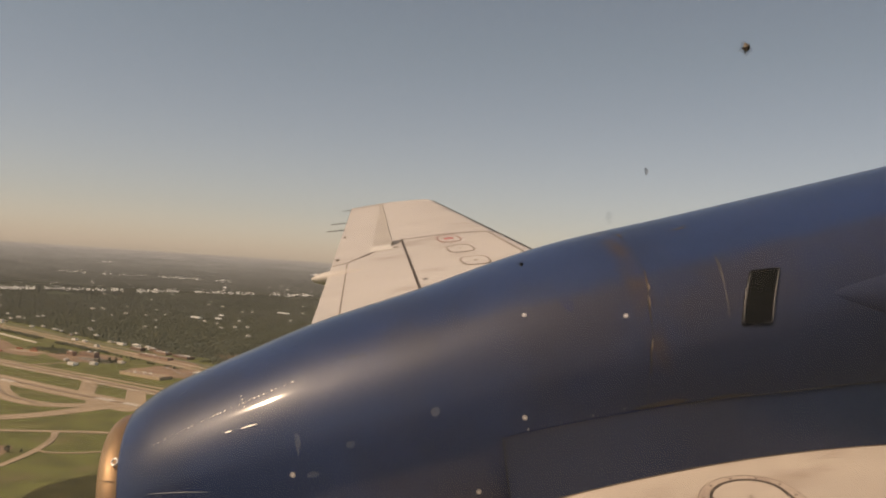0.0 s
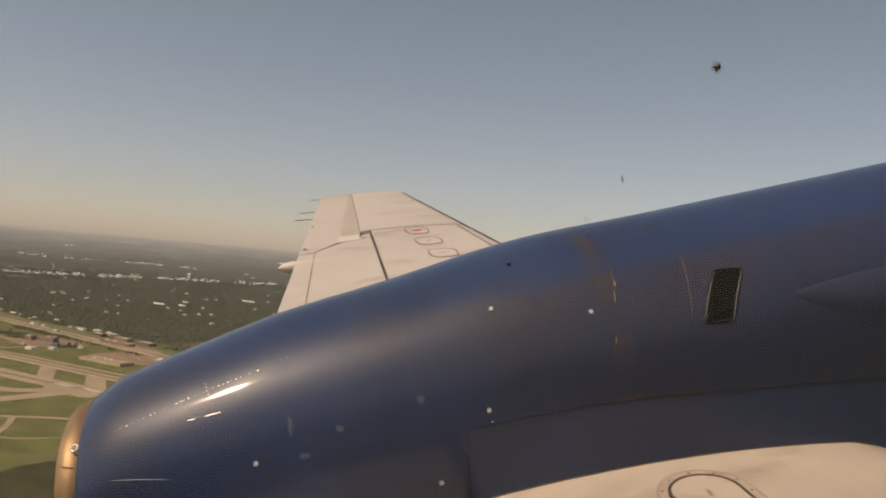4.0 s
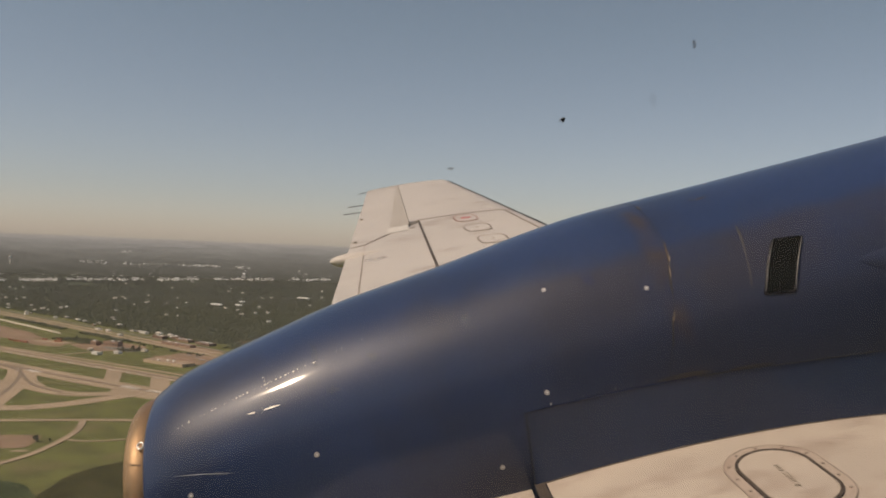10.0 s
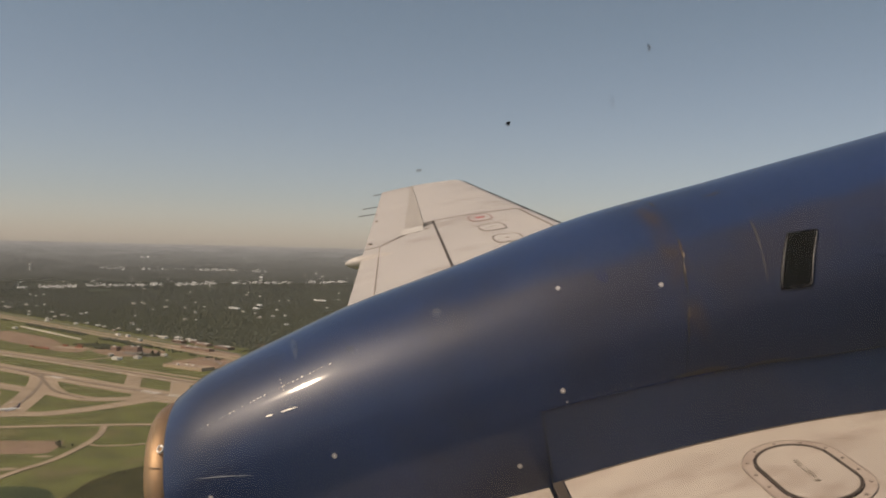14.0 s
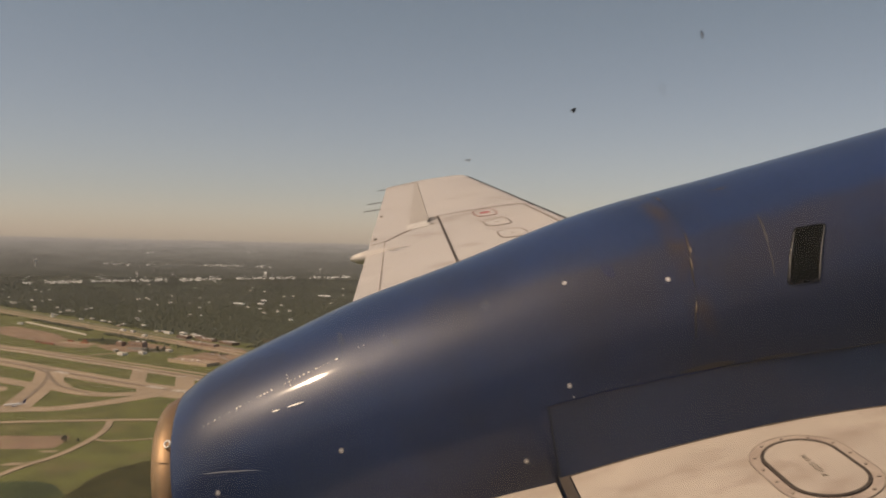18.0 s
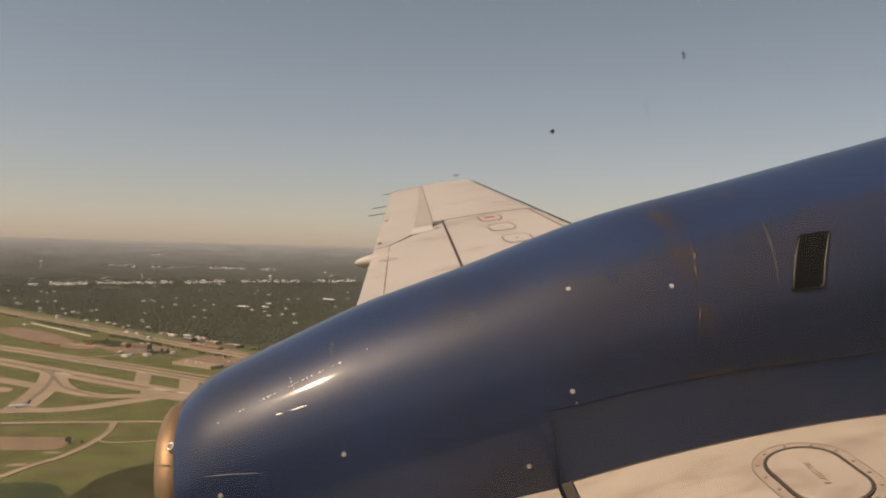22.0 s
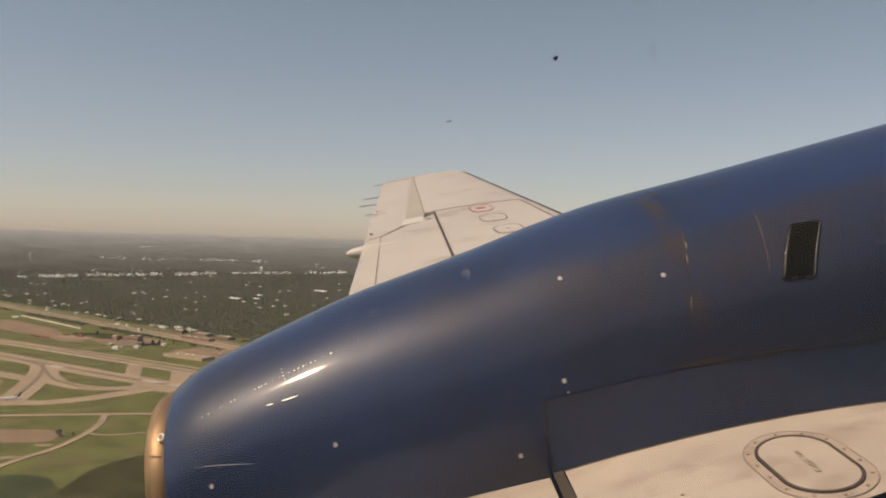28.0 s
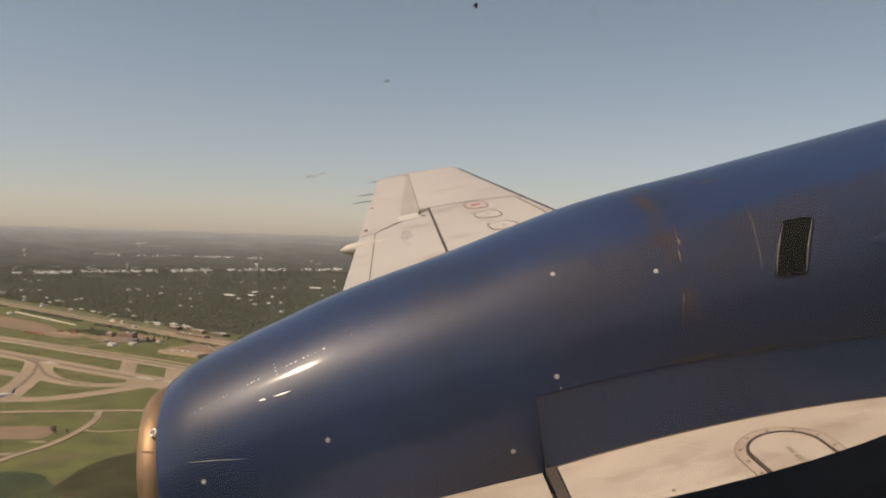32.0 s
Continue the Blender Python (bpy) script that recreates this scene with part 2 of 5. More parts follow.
M_TYRE = material("tyre_rubber", (0.03, 0.03, 0.03), 0.8, 0.0, 0.1, 10.0)

M_PANE = bpy.data.materials.new("clear_window_acrylic")
M_PANE.use_nodes = True
pb = M_PANE.node_tree.nodes["Principled BSDF"]
pb.inputs["Transmission Weight"].default_value, pb.inputs["Roughness"].default_value, pb.inputs["IOR"].default_value = 1.0, 0.0, 1.12
# fine scratches scatter a little daylight towards the seat
pt = M_PANE.node_tree
haze, blend = pt.nodes.new("ShaderNodeBsdfTranslucent"), pt.nodes.new("ShaderNodeMixShader")
haze.inputs["Color"].default_value = (1.0, 0.97, 0.92, 1)
blend.inputs[0].default_value = 0.0145
pt.links.new(pb.outputs[0], blend.inputs[1])
pt.links.new(haze.outputs[0], blend.inputs[2])
pt.links.new(blend.outputs[0], pt.nodes["Material Output"].inputs["Surface"])


M_INNER = bpy.data.materials.new("clear_inner_acrylic")
M_INNER.use_nodes = True
it = M_INNER.node_tree
it.nodes.remove(it.nodes["Principled BSDF"])
clear, shine, both = it.nodes.new("ShaderNodeBsdfTransparent"), it.nodes.new("ShaderNodeBsdfGlossy"), it.nodes.new("ShaderNodeMixShader")
clear.inputs["Color"].default_value, shine.inputs["Roughness"].default_value, both.inputs[0].default_value = (0.995, 0.995, 0.99, 1), 0.02, 0.01
it.links.new(clear.outputs[0], both.inputs[1])
it.links.new(shine.outputs[0], both.inputs[2])
it.links.new(both.outputs[0], it.nodes["Material Output"].inputs["Surface"])


def distance_material():
    """Plain self-lit backdrop of far woods: haze put into the colour, darker below, paling at its upper rim."""
    m = bpy.data.materials.new("hazy_distance")
    m.use_nodes = True
    t = m.node_tree
    t.nodes.remove(t.nodes["Principled BSDF"])
    co, sep = t.nodes.new("ShaderNodeTexCoord"), t.nodes.new("ShaderNodeSeparateXYZ")
    t.links.new(co.outputs["Object"], sep.inputs[0])
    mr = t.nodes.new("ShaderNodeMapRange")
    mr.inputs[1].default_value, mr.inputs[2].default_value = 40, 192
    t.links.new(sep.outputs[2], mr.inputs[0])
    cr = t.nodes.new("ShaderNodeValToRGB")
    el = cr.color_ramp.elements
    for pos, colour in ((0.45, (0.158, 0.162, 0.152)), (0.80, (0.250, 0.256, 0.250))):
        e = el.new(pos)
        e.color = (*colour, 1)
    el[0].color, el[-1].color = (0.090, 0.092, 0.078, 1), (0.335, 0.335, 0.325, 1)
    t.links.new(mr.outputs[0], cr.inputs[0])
    nz = t.nodes.new("ShaderNodeTexNoise")
    nz.inputs["Scale"].default_value, nz.inputs["Detail"].default_value = 0.02, 5
    sq = t.nodes.new("ShaderNodeMapping")
    sq.inputs["Scale"].default_value = (0.25, 0.6, 2.0)
    t.links.new(co.outputs["Object"], sq.inputs["Vector"])
    t.links.new(sq.outputs[0], nz.inputs["Vector"])
    vr = t.nodes.new("ShaderNodeMapRange")
    vr.inputs[1].default_value, vr.inputs[2].default_value, vr.inputs[3].default_value, vr.inputs[4].default_value = 0.3, 0.7, 0.86, 1.14
    t.links.new(nz.outputs["Fac"], vr.inputs[0])
    fine = t.nodes.new("ShaderNodeTexNoise")
    fine.inputs["Scale"].default_value, fine.inputs["Detail"].default_value = 0.09, 6
    sq2 = t.nodes.new("ShaderNodeMapping")
    sq2.inputs["Scale"].default_value = (0.7, 0.7, 3.0)
    t.links.new(co.outputs["Object"], sq2.inputs["Vector"])
    t.links.new(sq2.outputs[0], fine.inputs["Vector"])
    fr = t.nodes.new("ShaderNodeMapRange")
    fr.inputs[1].default_value, fr.inputs[2].default_value, fr.inputs[3].default_value, fr.inputs[4].default_value = 0.3, 0.7, 0.80, 1.16
    t.links.new(fine.outputs["Fac"], fr.inputs[0])
    mul = t.nodes.new("ShaderNodeMath")
    mul.operation = "MULTIPLY"
    t.links.new(vr.outputs[0], mul.inputs[0])
    t.links.new(fr.outputs[0], mul.inputs[1])
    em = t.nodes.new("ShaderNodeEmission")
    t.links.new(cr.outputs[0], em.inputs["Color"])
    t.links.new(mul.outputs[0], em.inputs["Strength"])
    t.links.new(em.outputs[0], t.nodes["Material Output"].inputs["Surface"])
    return m


M_FAR = distance_material()


def seam_stain(m, u0, half, colour):
    """Oily brown stain in a broken band round the cowl at the station u0."""
    t = m.node_tree
    b = t.nodes["Principled BSDF"]
    old = b.inputs["Base Color"].links[0].from_socket
    co, sep = t.nodes.new("ShaderNodeTexCoord"), t.nodes.new("ShaderNodeSeparateXYZ")
    t.links.new(co.outputs["Object"], sep.inputs[0])
    dist = t.nodes.new("ShaderNodeMath")
    dist.operation = "SUBTRACT"
    t.links.new(sep.outputs[0], dist.inputs[0])
    dist.inputs[1].default_value = u0
    ab = t.nodes.new("ShaderNodeMath")
    ab.operation = "ABSOLUTE"
    t.links.new(dist.outputs[0], ab.inputs[0])
    band = t.nodes.new("ShaderNodeMapRange")
    band.interpolation_type = "SMOOTHSTEP"
    t.links.new(ab.outputs[0], band.inputs[0])
    for k, val in enumerate((0.0, half, 1.0, 0.0)):
        band.inputs[k + 1].default_value = val
    nz = t.nodes.new("ShaderNodeTexNoise")
    nz.inputs["Scale"].default_value, nz.inputs["Detail"].default_value = 9.0, 4.0
    t.links.new(co.outputs["Object"], nz.inputs["Vector"])
    cut = t.nodes.new("ShaderNodeMapRange")
    t.links.new(nz.outputs["Fac"], cut.inputs[0])
    for k, val in enumerate((0.40, 0.62, 0.0, 0.85)):
        cut.inputs[k + 1].default_value = val
    mul = t.nodes.new("ShaderNodeMath")
    mul.operation = "MULTIPLY"
    t.links.new(band.outputs[0], mul.inputs[0])
    t.links.new(cut.outputs[0], mul.inputs[1])
    mx = t.nodes.new("ShaderNodeMix")
    mx.data_type = "RGBA"
    t.links.new(mul.outputs[0], mx.inputs[0])
    t.links.new(old, mx.inputs[6])
    mx.inputs[7].default_value = (*colour, 1)
    t.links.new(mx.outputs[2], b.inputs["Base Color"])


def flank_reflection(m, colour, lower):
    """Reflections painted on the cowl's flank: brown below an uneven line under the crown, blacker lower down."""
    t = m.node_tree
    b = t.nodes["Principled BSDF"]
    old = b.inputs["Base Color"].links[0].from_socket
    co, sep = t.nodes.new("ShaderNodeTexCoord"), t.nodes.new("ShaderNodeSeparateXYZ")
    t.links.new(co.outputs["Object"], sep.inputs[0])

    def calc(op, a, c, d=None):
        n = t.nodes.new("ShaderNodeMath")
        n.operation = op
        for sock, val in zip(n.inputs, (a, c, d)):
            if isinstance(val, bpy.types.NodeSocket):
                t.links.new(val, sock)
            elif val is not None:
                sock.default_value = val
        return n.outputs[0]

    def ease(v, lo, hi, a=0.0, c=1.0):
        n = t.nodes.new("ShaderNodeMapRange")
        n.interpolation_type = "SMOOTHSTEP"
        t.links.new(v, n.inputs[0])
        for k, val in enumerate((lo, hi, a, c)):
            n.inputs[k + 1].default_value = val
        return n.outputs[0]

    def cloud(scale, detail):
        n = t.nodes.new("ShaderNodeTexNoise")
        n.inputs["Scale"].default_value, n.inputs["Detail"].default_value = scale, detail
        t.links.new(co.outputs["Object"], n.inputs["Vector"])
        return n.outputs["Fac"]

    below = calc("SUBTRACT", calc("MULTIPLY_ADD", sep.outputs[0], 0.118, -0.162), sep.outputs[2])
    below = calc("MULTIPLY_ADD", cloud(7.0, 6.0), 0.055, below)
    film = calc("MULTIPLY", ease(below, 0.118, 0.158), ease(sep.outputs[0], -0.10, 0.70, 0.16, 0.82))
    film = calc("MULTIPLY", film, ease(cloud(3.2, 5.0), 0.3, 0.62, 0.45, 1.0))
    film = calc("MULTIPLY", film, ease(below, 0.22, 0.38, 1.0, 0.12))
    # lower flank: the dark reflection is put into the colour
    oily = calc("MULTIPLY", ease(calc("MULTIPLY_ADD", cloud(2.5, 4.0), 0.10, below), 0.22, 0.42), ease(sep.outputs[0], 0.0, 0.80, 0.10, 0.66))
    low_mix = t.nodes.new("ShaderNodeMix")
    low_mix.data_type = "RGBA"
    t.links.new(oily, low_mix.inputs[0])
    t.links.new(old, low_mix.inputs[6])
    low_mix.inputs[7].default_value = (*lower, 1)
    old = low_mix.outputs[2]
    mx = t.nodes.new("ShaderNodeMix")
    mx.data_type = "RGBA"
    t.links.new(film, mx.inputs[0])
    t.links.new(old, mx.inputs[6])
    mx.inputs[7].default_value = (*colour, 1)
    t.links.new(mx.outputs[2], b.inputs["Base Color"])


# brown and near-black reflected tones painted into the blue
flank_reflection(M_BLUE, (0.040, 0.036, 0.047), (0.013, 0.015, 0.026))
seam_stain(M_BLUE, 0.74, 0.045, (0.056, 0.038, 0.031))
# dried water marks let most light through
st = M_SMUDGE.node_tree
clear, film, both = st.nodes.new("ShaderNodeBsdfTransparent"), st.nodes.new("ShaderNodeBsdfTranslucent"), st.nodes.new("ShaderNodeMixShader")
both.inputs[0].default_value = 0.24
st.links.new(clear.outputs[0], both.inputs[1])
st.links.new(film.outputs[0], both.inputs[2])
st.links.new(both.outputs[0], st.nodes["Material Output"].inputs["Surface"])
M_SMUDGEG = M_SMUDGE.copy()
M_SMUDGEG.name = "grey_window_streak"
for nd in M_SMUDGEG.node_tree.nodes:
    if nd.bl_idname == "ShaderNodeBsdfTranslucent":
        nd.inputs["Color"].default_value = (0.2, 0.19, 0.18, 1)
    if nd.bl_idname == "ShaderNodeMixShader":
        nd.inputs[0].default_value = 0.075


# ---- mesh helpers ----
def finish(name, bm, mat, parent=None, label="", smooth=False):
    me = bpy.data.meshes.new(name)
    bmesh.ops.recalc_face_normals(bm, faces=bm.faces)
    bm.to_mesh(me)
    bm.free()
    for m in (mat if isinstance(mat, (list, tuple)) else [mat]):
        me.materials.append(m)
    if smooth:
        me.polygons.foreach_set("use_smooth", [True] * len(me.polygons))
    ob = new(name, me)
    ob.parent = parent
    if label:
        ob["label"] = label
    return ob


def part(name, bm, mat, parent, label="", smooth=False):
    return finish(name, bm, mat, parent, label, smooth)


def mesh_from(verts, faces):
    bm = bmesh.new()
    vs = [bm.verts.new(v) for v in verts]
    for f in faces:
        try:
            bm.faces.new([vs[i] for i in f])
        except ValueError:
            pass
    return bm


def grid(rows, closed=False):
    """Quads between rows of points; closed: each row is a loop."""
    n = len(rows[0])
    verts = [p for r in rows for p in r]
    faces = []
    for i in range(len(rows) - 1):
        for j in range(n if closed else n - 1):
            k = (j + 1) % n
            faces.append((i * n + j, i * n + k, (i + 1) * n + k, (i + 1) * n + j))
    return mesh_from(verts, faces)


def boxes(items):
    """One mesh of boxes, each (centre, half sizes, turn in degrees)."""
    verts, faces = [], []
    for (cx, cy, cz), (hx, hy, hz), turn in items:
        c, s = math.cos(radians(turn)), math.sin(radians(turn))
        o = len(verts)
        for z in (-hz, hz):
            for x, y in ((-hx, -hy), (hx, -hy), (hx, hy), (-hx, hy)):
                verts.append((cx + x * c - y * s, cy + x * s + y * c, cz + z))
        for f in ((0, 3, 2, 1), (4, 5, 6, 7), (0, 1, 5, 4), (1, 2, 6, 5), (2, 3, 7, 6), (3, 0, 4, 7)):
            faces.append(tuple(o + i for i in f))
    return mesh_from(verts, faces)


def spline(x, xs, ys):
    """Smooth curve through the stations of a profile."""
    m = [(ys[min(i + 1, len(xs) - 1)] - ys[max(i - 1, 0)]) / (xs[min(i + 1, len(xs) - 1)] - xs[max(i - 1, 0)]) for i in range(len(xs))]
    i = 0
    while i < len(xs) - 2 and x > xs[i + 1]:
        i += 1
    h = xs[i + 1] - xs[i]
    t = (x - xs[i]) / h
    return ((2 * t**3 - 3 * t**2 + 1) * ys[i] + (t**3 - 2 * t**2 + t) * h * m[i]
            + (-2 * t**3 + 3 * t**2) * ys[i + 1] + (t**3 - t**2) * h * m[i + 1])


# ---- the aircraft: x forward, y outboard, z up from the seat's eye ----
plane_ = tagged(new("airplane"), "twin turboprop airliner in flight with blue nacelle and white wing", "airplane")
plane_.matrix_world = Matrix.Translation((0, 0, 200)) @ Matrix.Rotation(radians(4.0), 4, "Z") @ Matrix.Rotation(radians(-10.6), 4, "Y") @ Matrix.Rotation(radians(2.0), 4, "X")

# nacelle profile: stations, half width, middle height, crown height
NU = (-0.61, -0.54, -0.44, -0.30, -0.10, 0.20, 0.60, 1.00, 1.50, 2.20)
NH = (0.325, 0.345, 0.360, 0.375, 0.395, 0.420, 0.445, 0.460, 0.480, 0.500)
NC = (-0.70, -0.69, -0.67, -0.65, -0.625, -0.58, -0.53, -0.49, -0.45, -0.42)
NT = (-0.408, -0.367, -0.334, -0.292, -0.235, -0.175, -0.089, -0.045, 0.010, 0.088)
NY, NE = 2.40, 2.2


def nac(u, a, lift=0.0):
    """A point of the nacelle's skin: u along it, a round it (0 inboard, 90 degrees on top)."""
    hw, wc = spline(u, NU, NH), spline(u, NU, NC)
    ht = spline(u, NU, NT) - wc
    c, s = math.cos(a), math.sin(a)
    y = hw * math.copysign(abs(c) ** (2 / NE), c)
    z = ht * math.copysign(abs(s) ** (2 / NE), s)
    if lift:
        nn = Vector((0, y / hw**2, z / ht**2)).normalized()
        y, z = y + lift * nn.y, z + lift * nn.z
    return Vector((u, NY - y, wc + z))


def nac_normal(u, a):
    e = 1e-3
    n = (nac(u + e, a) - nac(u - e, a)).cross(nac(u, a + e) - nac(u, a - e)).normalized()
    mid = Vector((u, NY, spline(u, NU, NC)))
    return n if n.dot(nac(u, a) - mid) > 0 else -n


def nac_ribbon(path, width, lift=0.0015, steps=10, taper=False):
    """A thin strip on the skin along (u, a) points, with its own thickness; taper: pointed ends."""
    pts = []
    for (u0, a0), (u1, a1) in zip(path, path[1:]):
        pts += [(u0 + (u1 - u0) * k / steps, a0 + (a1 - a0) * k / steps) for k in range(steps)]
    pts.append(path[-1])
    rows = []
    for i, (u, a) in enumerate(pts):
        u0, a0 = pts[max(i - 1, 0)]
        u1, a1 = pts[min(i + 1, len(pts) - 1)]
        n = nac_normal(u, a)
        along = (nac(u1, a1) - nac(u0, a0)).normalized()
        side = n.cross(along).normalized() * (width / 2) * (max(0.08, math.sin(math.pi * i / (len(pts) - 1))) ** 0.6 if taper else 1.0)
        p = nac(u, a)
        rows.append([p - side - n * 0.001, p - side + n * lift, p + side + n * lift, p + side - n * 0.001])
    return grid(rows)


def disc_on(p, n, r, h, seg=12, dome=False):
    """A small disc or domed head on a surface at p with normal n."""
    q = n.to_track_quat("Z", "Y")
    rings = ((r, 0.0), (r * 0.95, h * 0.6), (r * 0.6, h), (r * 0.01, h * 1.15)) if dome else ((r, -0.001), (r, h * 0.7), (r * 0.85, h), (r * 0.01, h))
    rows = [[p + q @ Vector((rr * math.cos(k * math.tau / seg), rr * math.sin(k * math.tau / seg), hh)) for k in range(seg)] for rr, hh in rings]
    return grid(rows, True)


def loop_a(n):
    return [math.tau * k / n for k in range(n)]


# aft cowl and forward cowl, joined at the seam
SEAM_U = 0.765
us = [-0.61, -0.6, -0.58, -0.55] + [-0.52 + 0.04 * i for i in range(33)]
us = [u for u in us if u < SEAM_U - 0.004] + [SEAM_U]
angs = loop_a(96)
rows = [[nac(u, a) for a in angs] for u in us]
lip_in = [[Vector((-0.612, p.y + (NY - p.y) * 0.03, p.z + (-0.70 - p.z) * 0.03)) for p in rows[0]],
          [Vector((-0.58, p.y + (NY - p.y) * 0.05, p.z + (-0.70 - p.z) * 0.05)) for p in rows[0]]]
nacelle = part("engine_nacelle", grid(lip_in[::-1] + rows, True), M_BLUE, plane_, "glossy dark blue engine nacelle aft cowl", True)
us = [SEAM_U] + [0.8 + 0.05 * i for i in range(29)]
rows = [[nac(u, a) for a in angs] for u in us]
nose = []
for k in range(1, 7):
    f = math.cos(k / 6 * math.pi / 2 * 0.8)
    nose.append([Vector((2.2 + 0.5 * k / 6, NY + (p.y - NY) * f, -0.42 + (p.z + 0.42) * f)) for p in rows[-1]])
nose.append([Vector((2.6, NY + (p.y - NY) * 0.2, -0.42 + (p.z + 0.42) * 0.2)) for p in rows[-1]])
part("forward_cowl", grid(rows + nose, True), M_BLUE, nacelle, "glossy dark blue forward engine cowl", True)
part("cowl_seam", nac_ribbon([(0.780, 2.4), (0.775, 1.38), (0.770, 1.0), (0.767, 0.79), (0.738, 0.40), (0.70, 0.115), (0.695, 0.05)], 0.0016, 0.0004, 14), M_SEAM, nacelle)

part("cowl_lip_seam", nac_ribbon([(-0.522, -0.5), (-0.522, 0.6), (-0.522, 1.9)], 0.0016, 0.0002, 16), M_BLUEDK, nacelle)

# exhaust pipe ring
ex = []
for u, sc in ((-0.56, 0.86), (-0.62, 0.93), (-0.635, 0.935), (-0.650, 0.925), (-0.666, 0.90), (-0.670, 0.885), (-0.666, 0.87), (-0.60, 0.84)):
    ex.append([Vector((u, NY + (nac(-0.61, a).y - NY) * sc, -0.70 + (nac(-0.61, a).z + 0.70) * sc)) for a in angs])
exhaust = part("exhaust_pipe", grid(ex, True), M_BRONZE, nacelle, "heat-tinted bronze exhaust ring", True)
ex = [[Vector((-0.60, NY + (nac(-0.61, a).y - NY) * sc, -0.70 + (nac(-0.61, a).z + 0.70) * sc)) for a in angs] for sc in (0.845, 0.01)]
def ring_point(u, a, sc, lift=0.0):
    p = nac(-0.61, a)
    return Vector((u, NY + (p.y - NY) * (sc + lift), -0.70 + (p.z + 0.70) * (sc + lift)))


seam = [[ring_point(-0.622 - 0.030 * k / 8, 0.60 + da + 0.03 * k / 8, 0.930 + 0.006 * math.sin(math.pi * k / 8), 0.004) for da in (-0.004, 0.004)] for k in range(9)]
part("weld_seam", grid(seam), M_SEAM, nacelle, "dark weld seam")
part("exhaust_duct", grid(ex, True), M_DARK, nacelle)
p = nac(-0.61, 0.785)
q = Vector((-0.3, -0.8, 0.5)).to_track_quat("Z", "Y")
rows = []
for k in range(16):
    a = k * math.tau / 16
    rows.append([Vector((-0.622, NY + (p.y - NY) * 0.965, -0.70 + (p.z + 0.70) * 0.965)) + q @ Vector(((0.0085 + 0.0028 * math.cos(b)) * math.cos(a), (0.0085 + 0.0028 * math.cos(b)) * math.sin(a), 0.0028 * math.sin(b))) for b in loop_a(8)])
part("lifting_ring", grid(rows + rows[:1], True), M_STEEL, nacelle, "small bright steel ring", True)

# fairing between nacelle and wing
def wing_z(u, v):
    if v > 2.1:
        return -0.9 + v * math.tan(radians(7.0))
    # the thicker root swells ahead of the rear spar
    return -0.945 + v * math.tan(radians(7.0)) + 0.05 * max(0.0, 1 - ((u - 1.15) / 0.82) ** 2)


def skirt_a(u):
    """Where the fairing's upper edge lies round the nacelle."""
    return 0.082 - 0.105 * (u - 0.335) - 0.055 * (u - 0.335) ** 2


rows = []
for i in range(28):
    u = 0.335 + (2.1 - 0.335) * i / 27
    a_top = skirt_a(u)
    top_p = nac(u, a_top, 0.0012)
    rows.append([Vector((u, top_p.y - 0.010 * (k / 14) ** 2, top_p.z + (-0.76 - top_p.z) * k / 14)) for k in range(15)])
fairing = part("wing_fairing", grid(rows), M_BLUE2, nacelle, "satin blue fairing skirt at the nacelle's foot", True)
part("fairing_edge", nac_ribbon([(u, skirt_a(u) + 0.002) for u in (0.76, 0.9, 1.2, 1.5, 1.8)], 0.0030, 0.0036), M_SEAM, nacelle)
part("fairing_edge", nac_ribbon([(u, skirt_a(u) + 0.002) for u in (0.335, 0.5, 0.6, 0.76)], 0.0012, 0.0034), M_BLUEDK, nacelle)
part("fairing_end_seam", grid([[Vector((0.332, p.y - 0.0010, p.z)), Vector((0.3355, p.y - 0.0010, p.z)), Vector((0.3355, p.y + 0.002, p.z))] for p in rows[0]]), M_SEAM, nacelle)
part("fairing_end", grid([[Vector((0.3345, p.y, p.z)), Vector((0.3345, p.y + 0.10, p.z))] for p in rows[0]]), M_BLUE2, nacelle)


# rivets, filler discs, streaks
def nac_rivet(u, a, r=0.0035, mat=None, label=""):
    return part("rivet", disc_on(nac(u, a), nac_normal(u, a), r, r * 0.55, 10, True), mat or M_STEEL, nacelle, label, True)


# rivet row as flat white discs, glints painted into their colour
rivet_rnd = random.Random(3)
for k in range(36):
    f = k / 35
    u, a = -0.512 + 0.37 * f + 0.005 * rivet_rnd.uniform(-1, 1), 0.736 + 0.088 * f + 0.014 * math.sin(math.pi * f)
    part("rivet", disc_on(nac(u, a), nac_normal(u, a), 0.0007 + 0.0017 * rivet_rnd.random() ** 1.6, 0.0008, 8), M_RIVET, nacelle)
for u, a, size in ((-0.098, 0.846, 0.0012), (-0.085, 0.850, 0.0017), (-0.030, 0.866, 0.0013)):
    part("rivet", disc_on(nac(u, a), nac_normal(u, a), size, 0.0008, 8), M_RIVET, nacelle)
for k in range(7):
    nac_rivet(0.398 + 0.040 * k, 0.088 - 0.0036 * k, (0.0030, 0.0016, 0.0022, 0.0018, 0.0024, 0.0015, 0.0022)[k], M_DOT)
for k in range(4):
    nac_rivet(-0.2915 + 0.003 * k, 0.8725 - 0.036 * k, 0.0020)
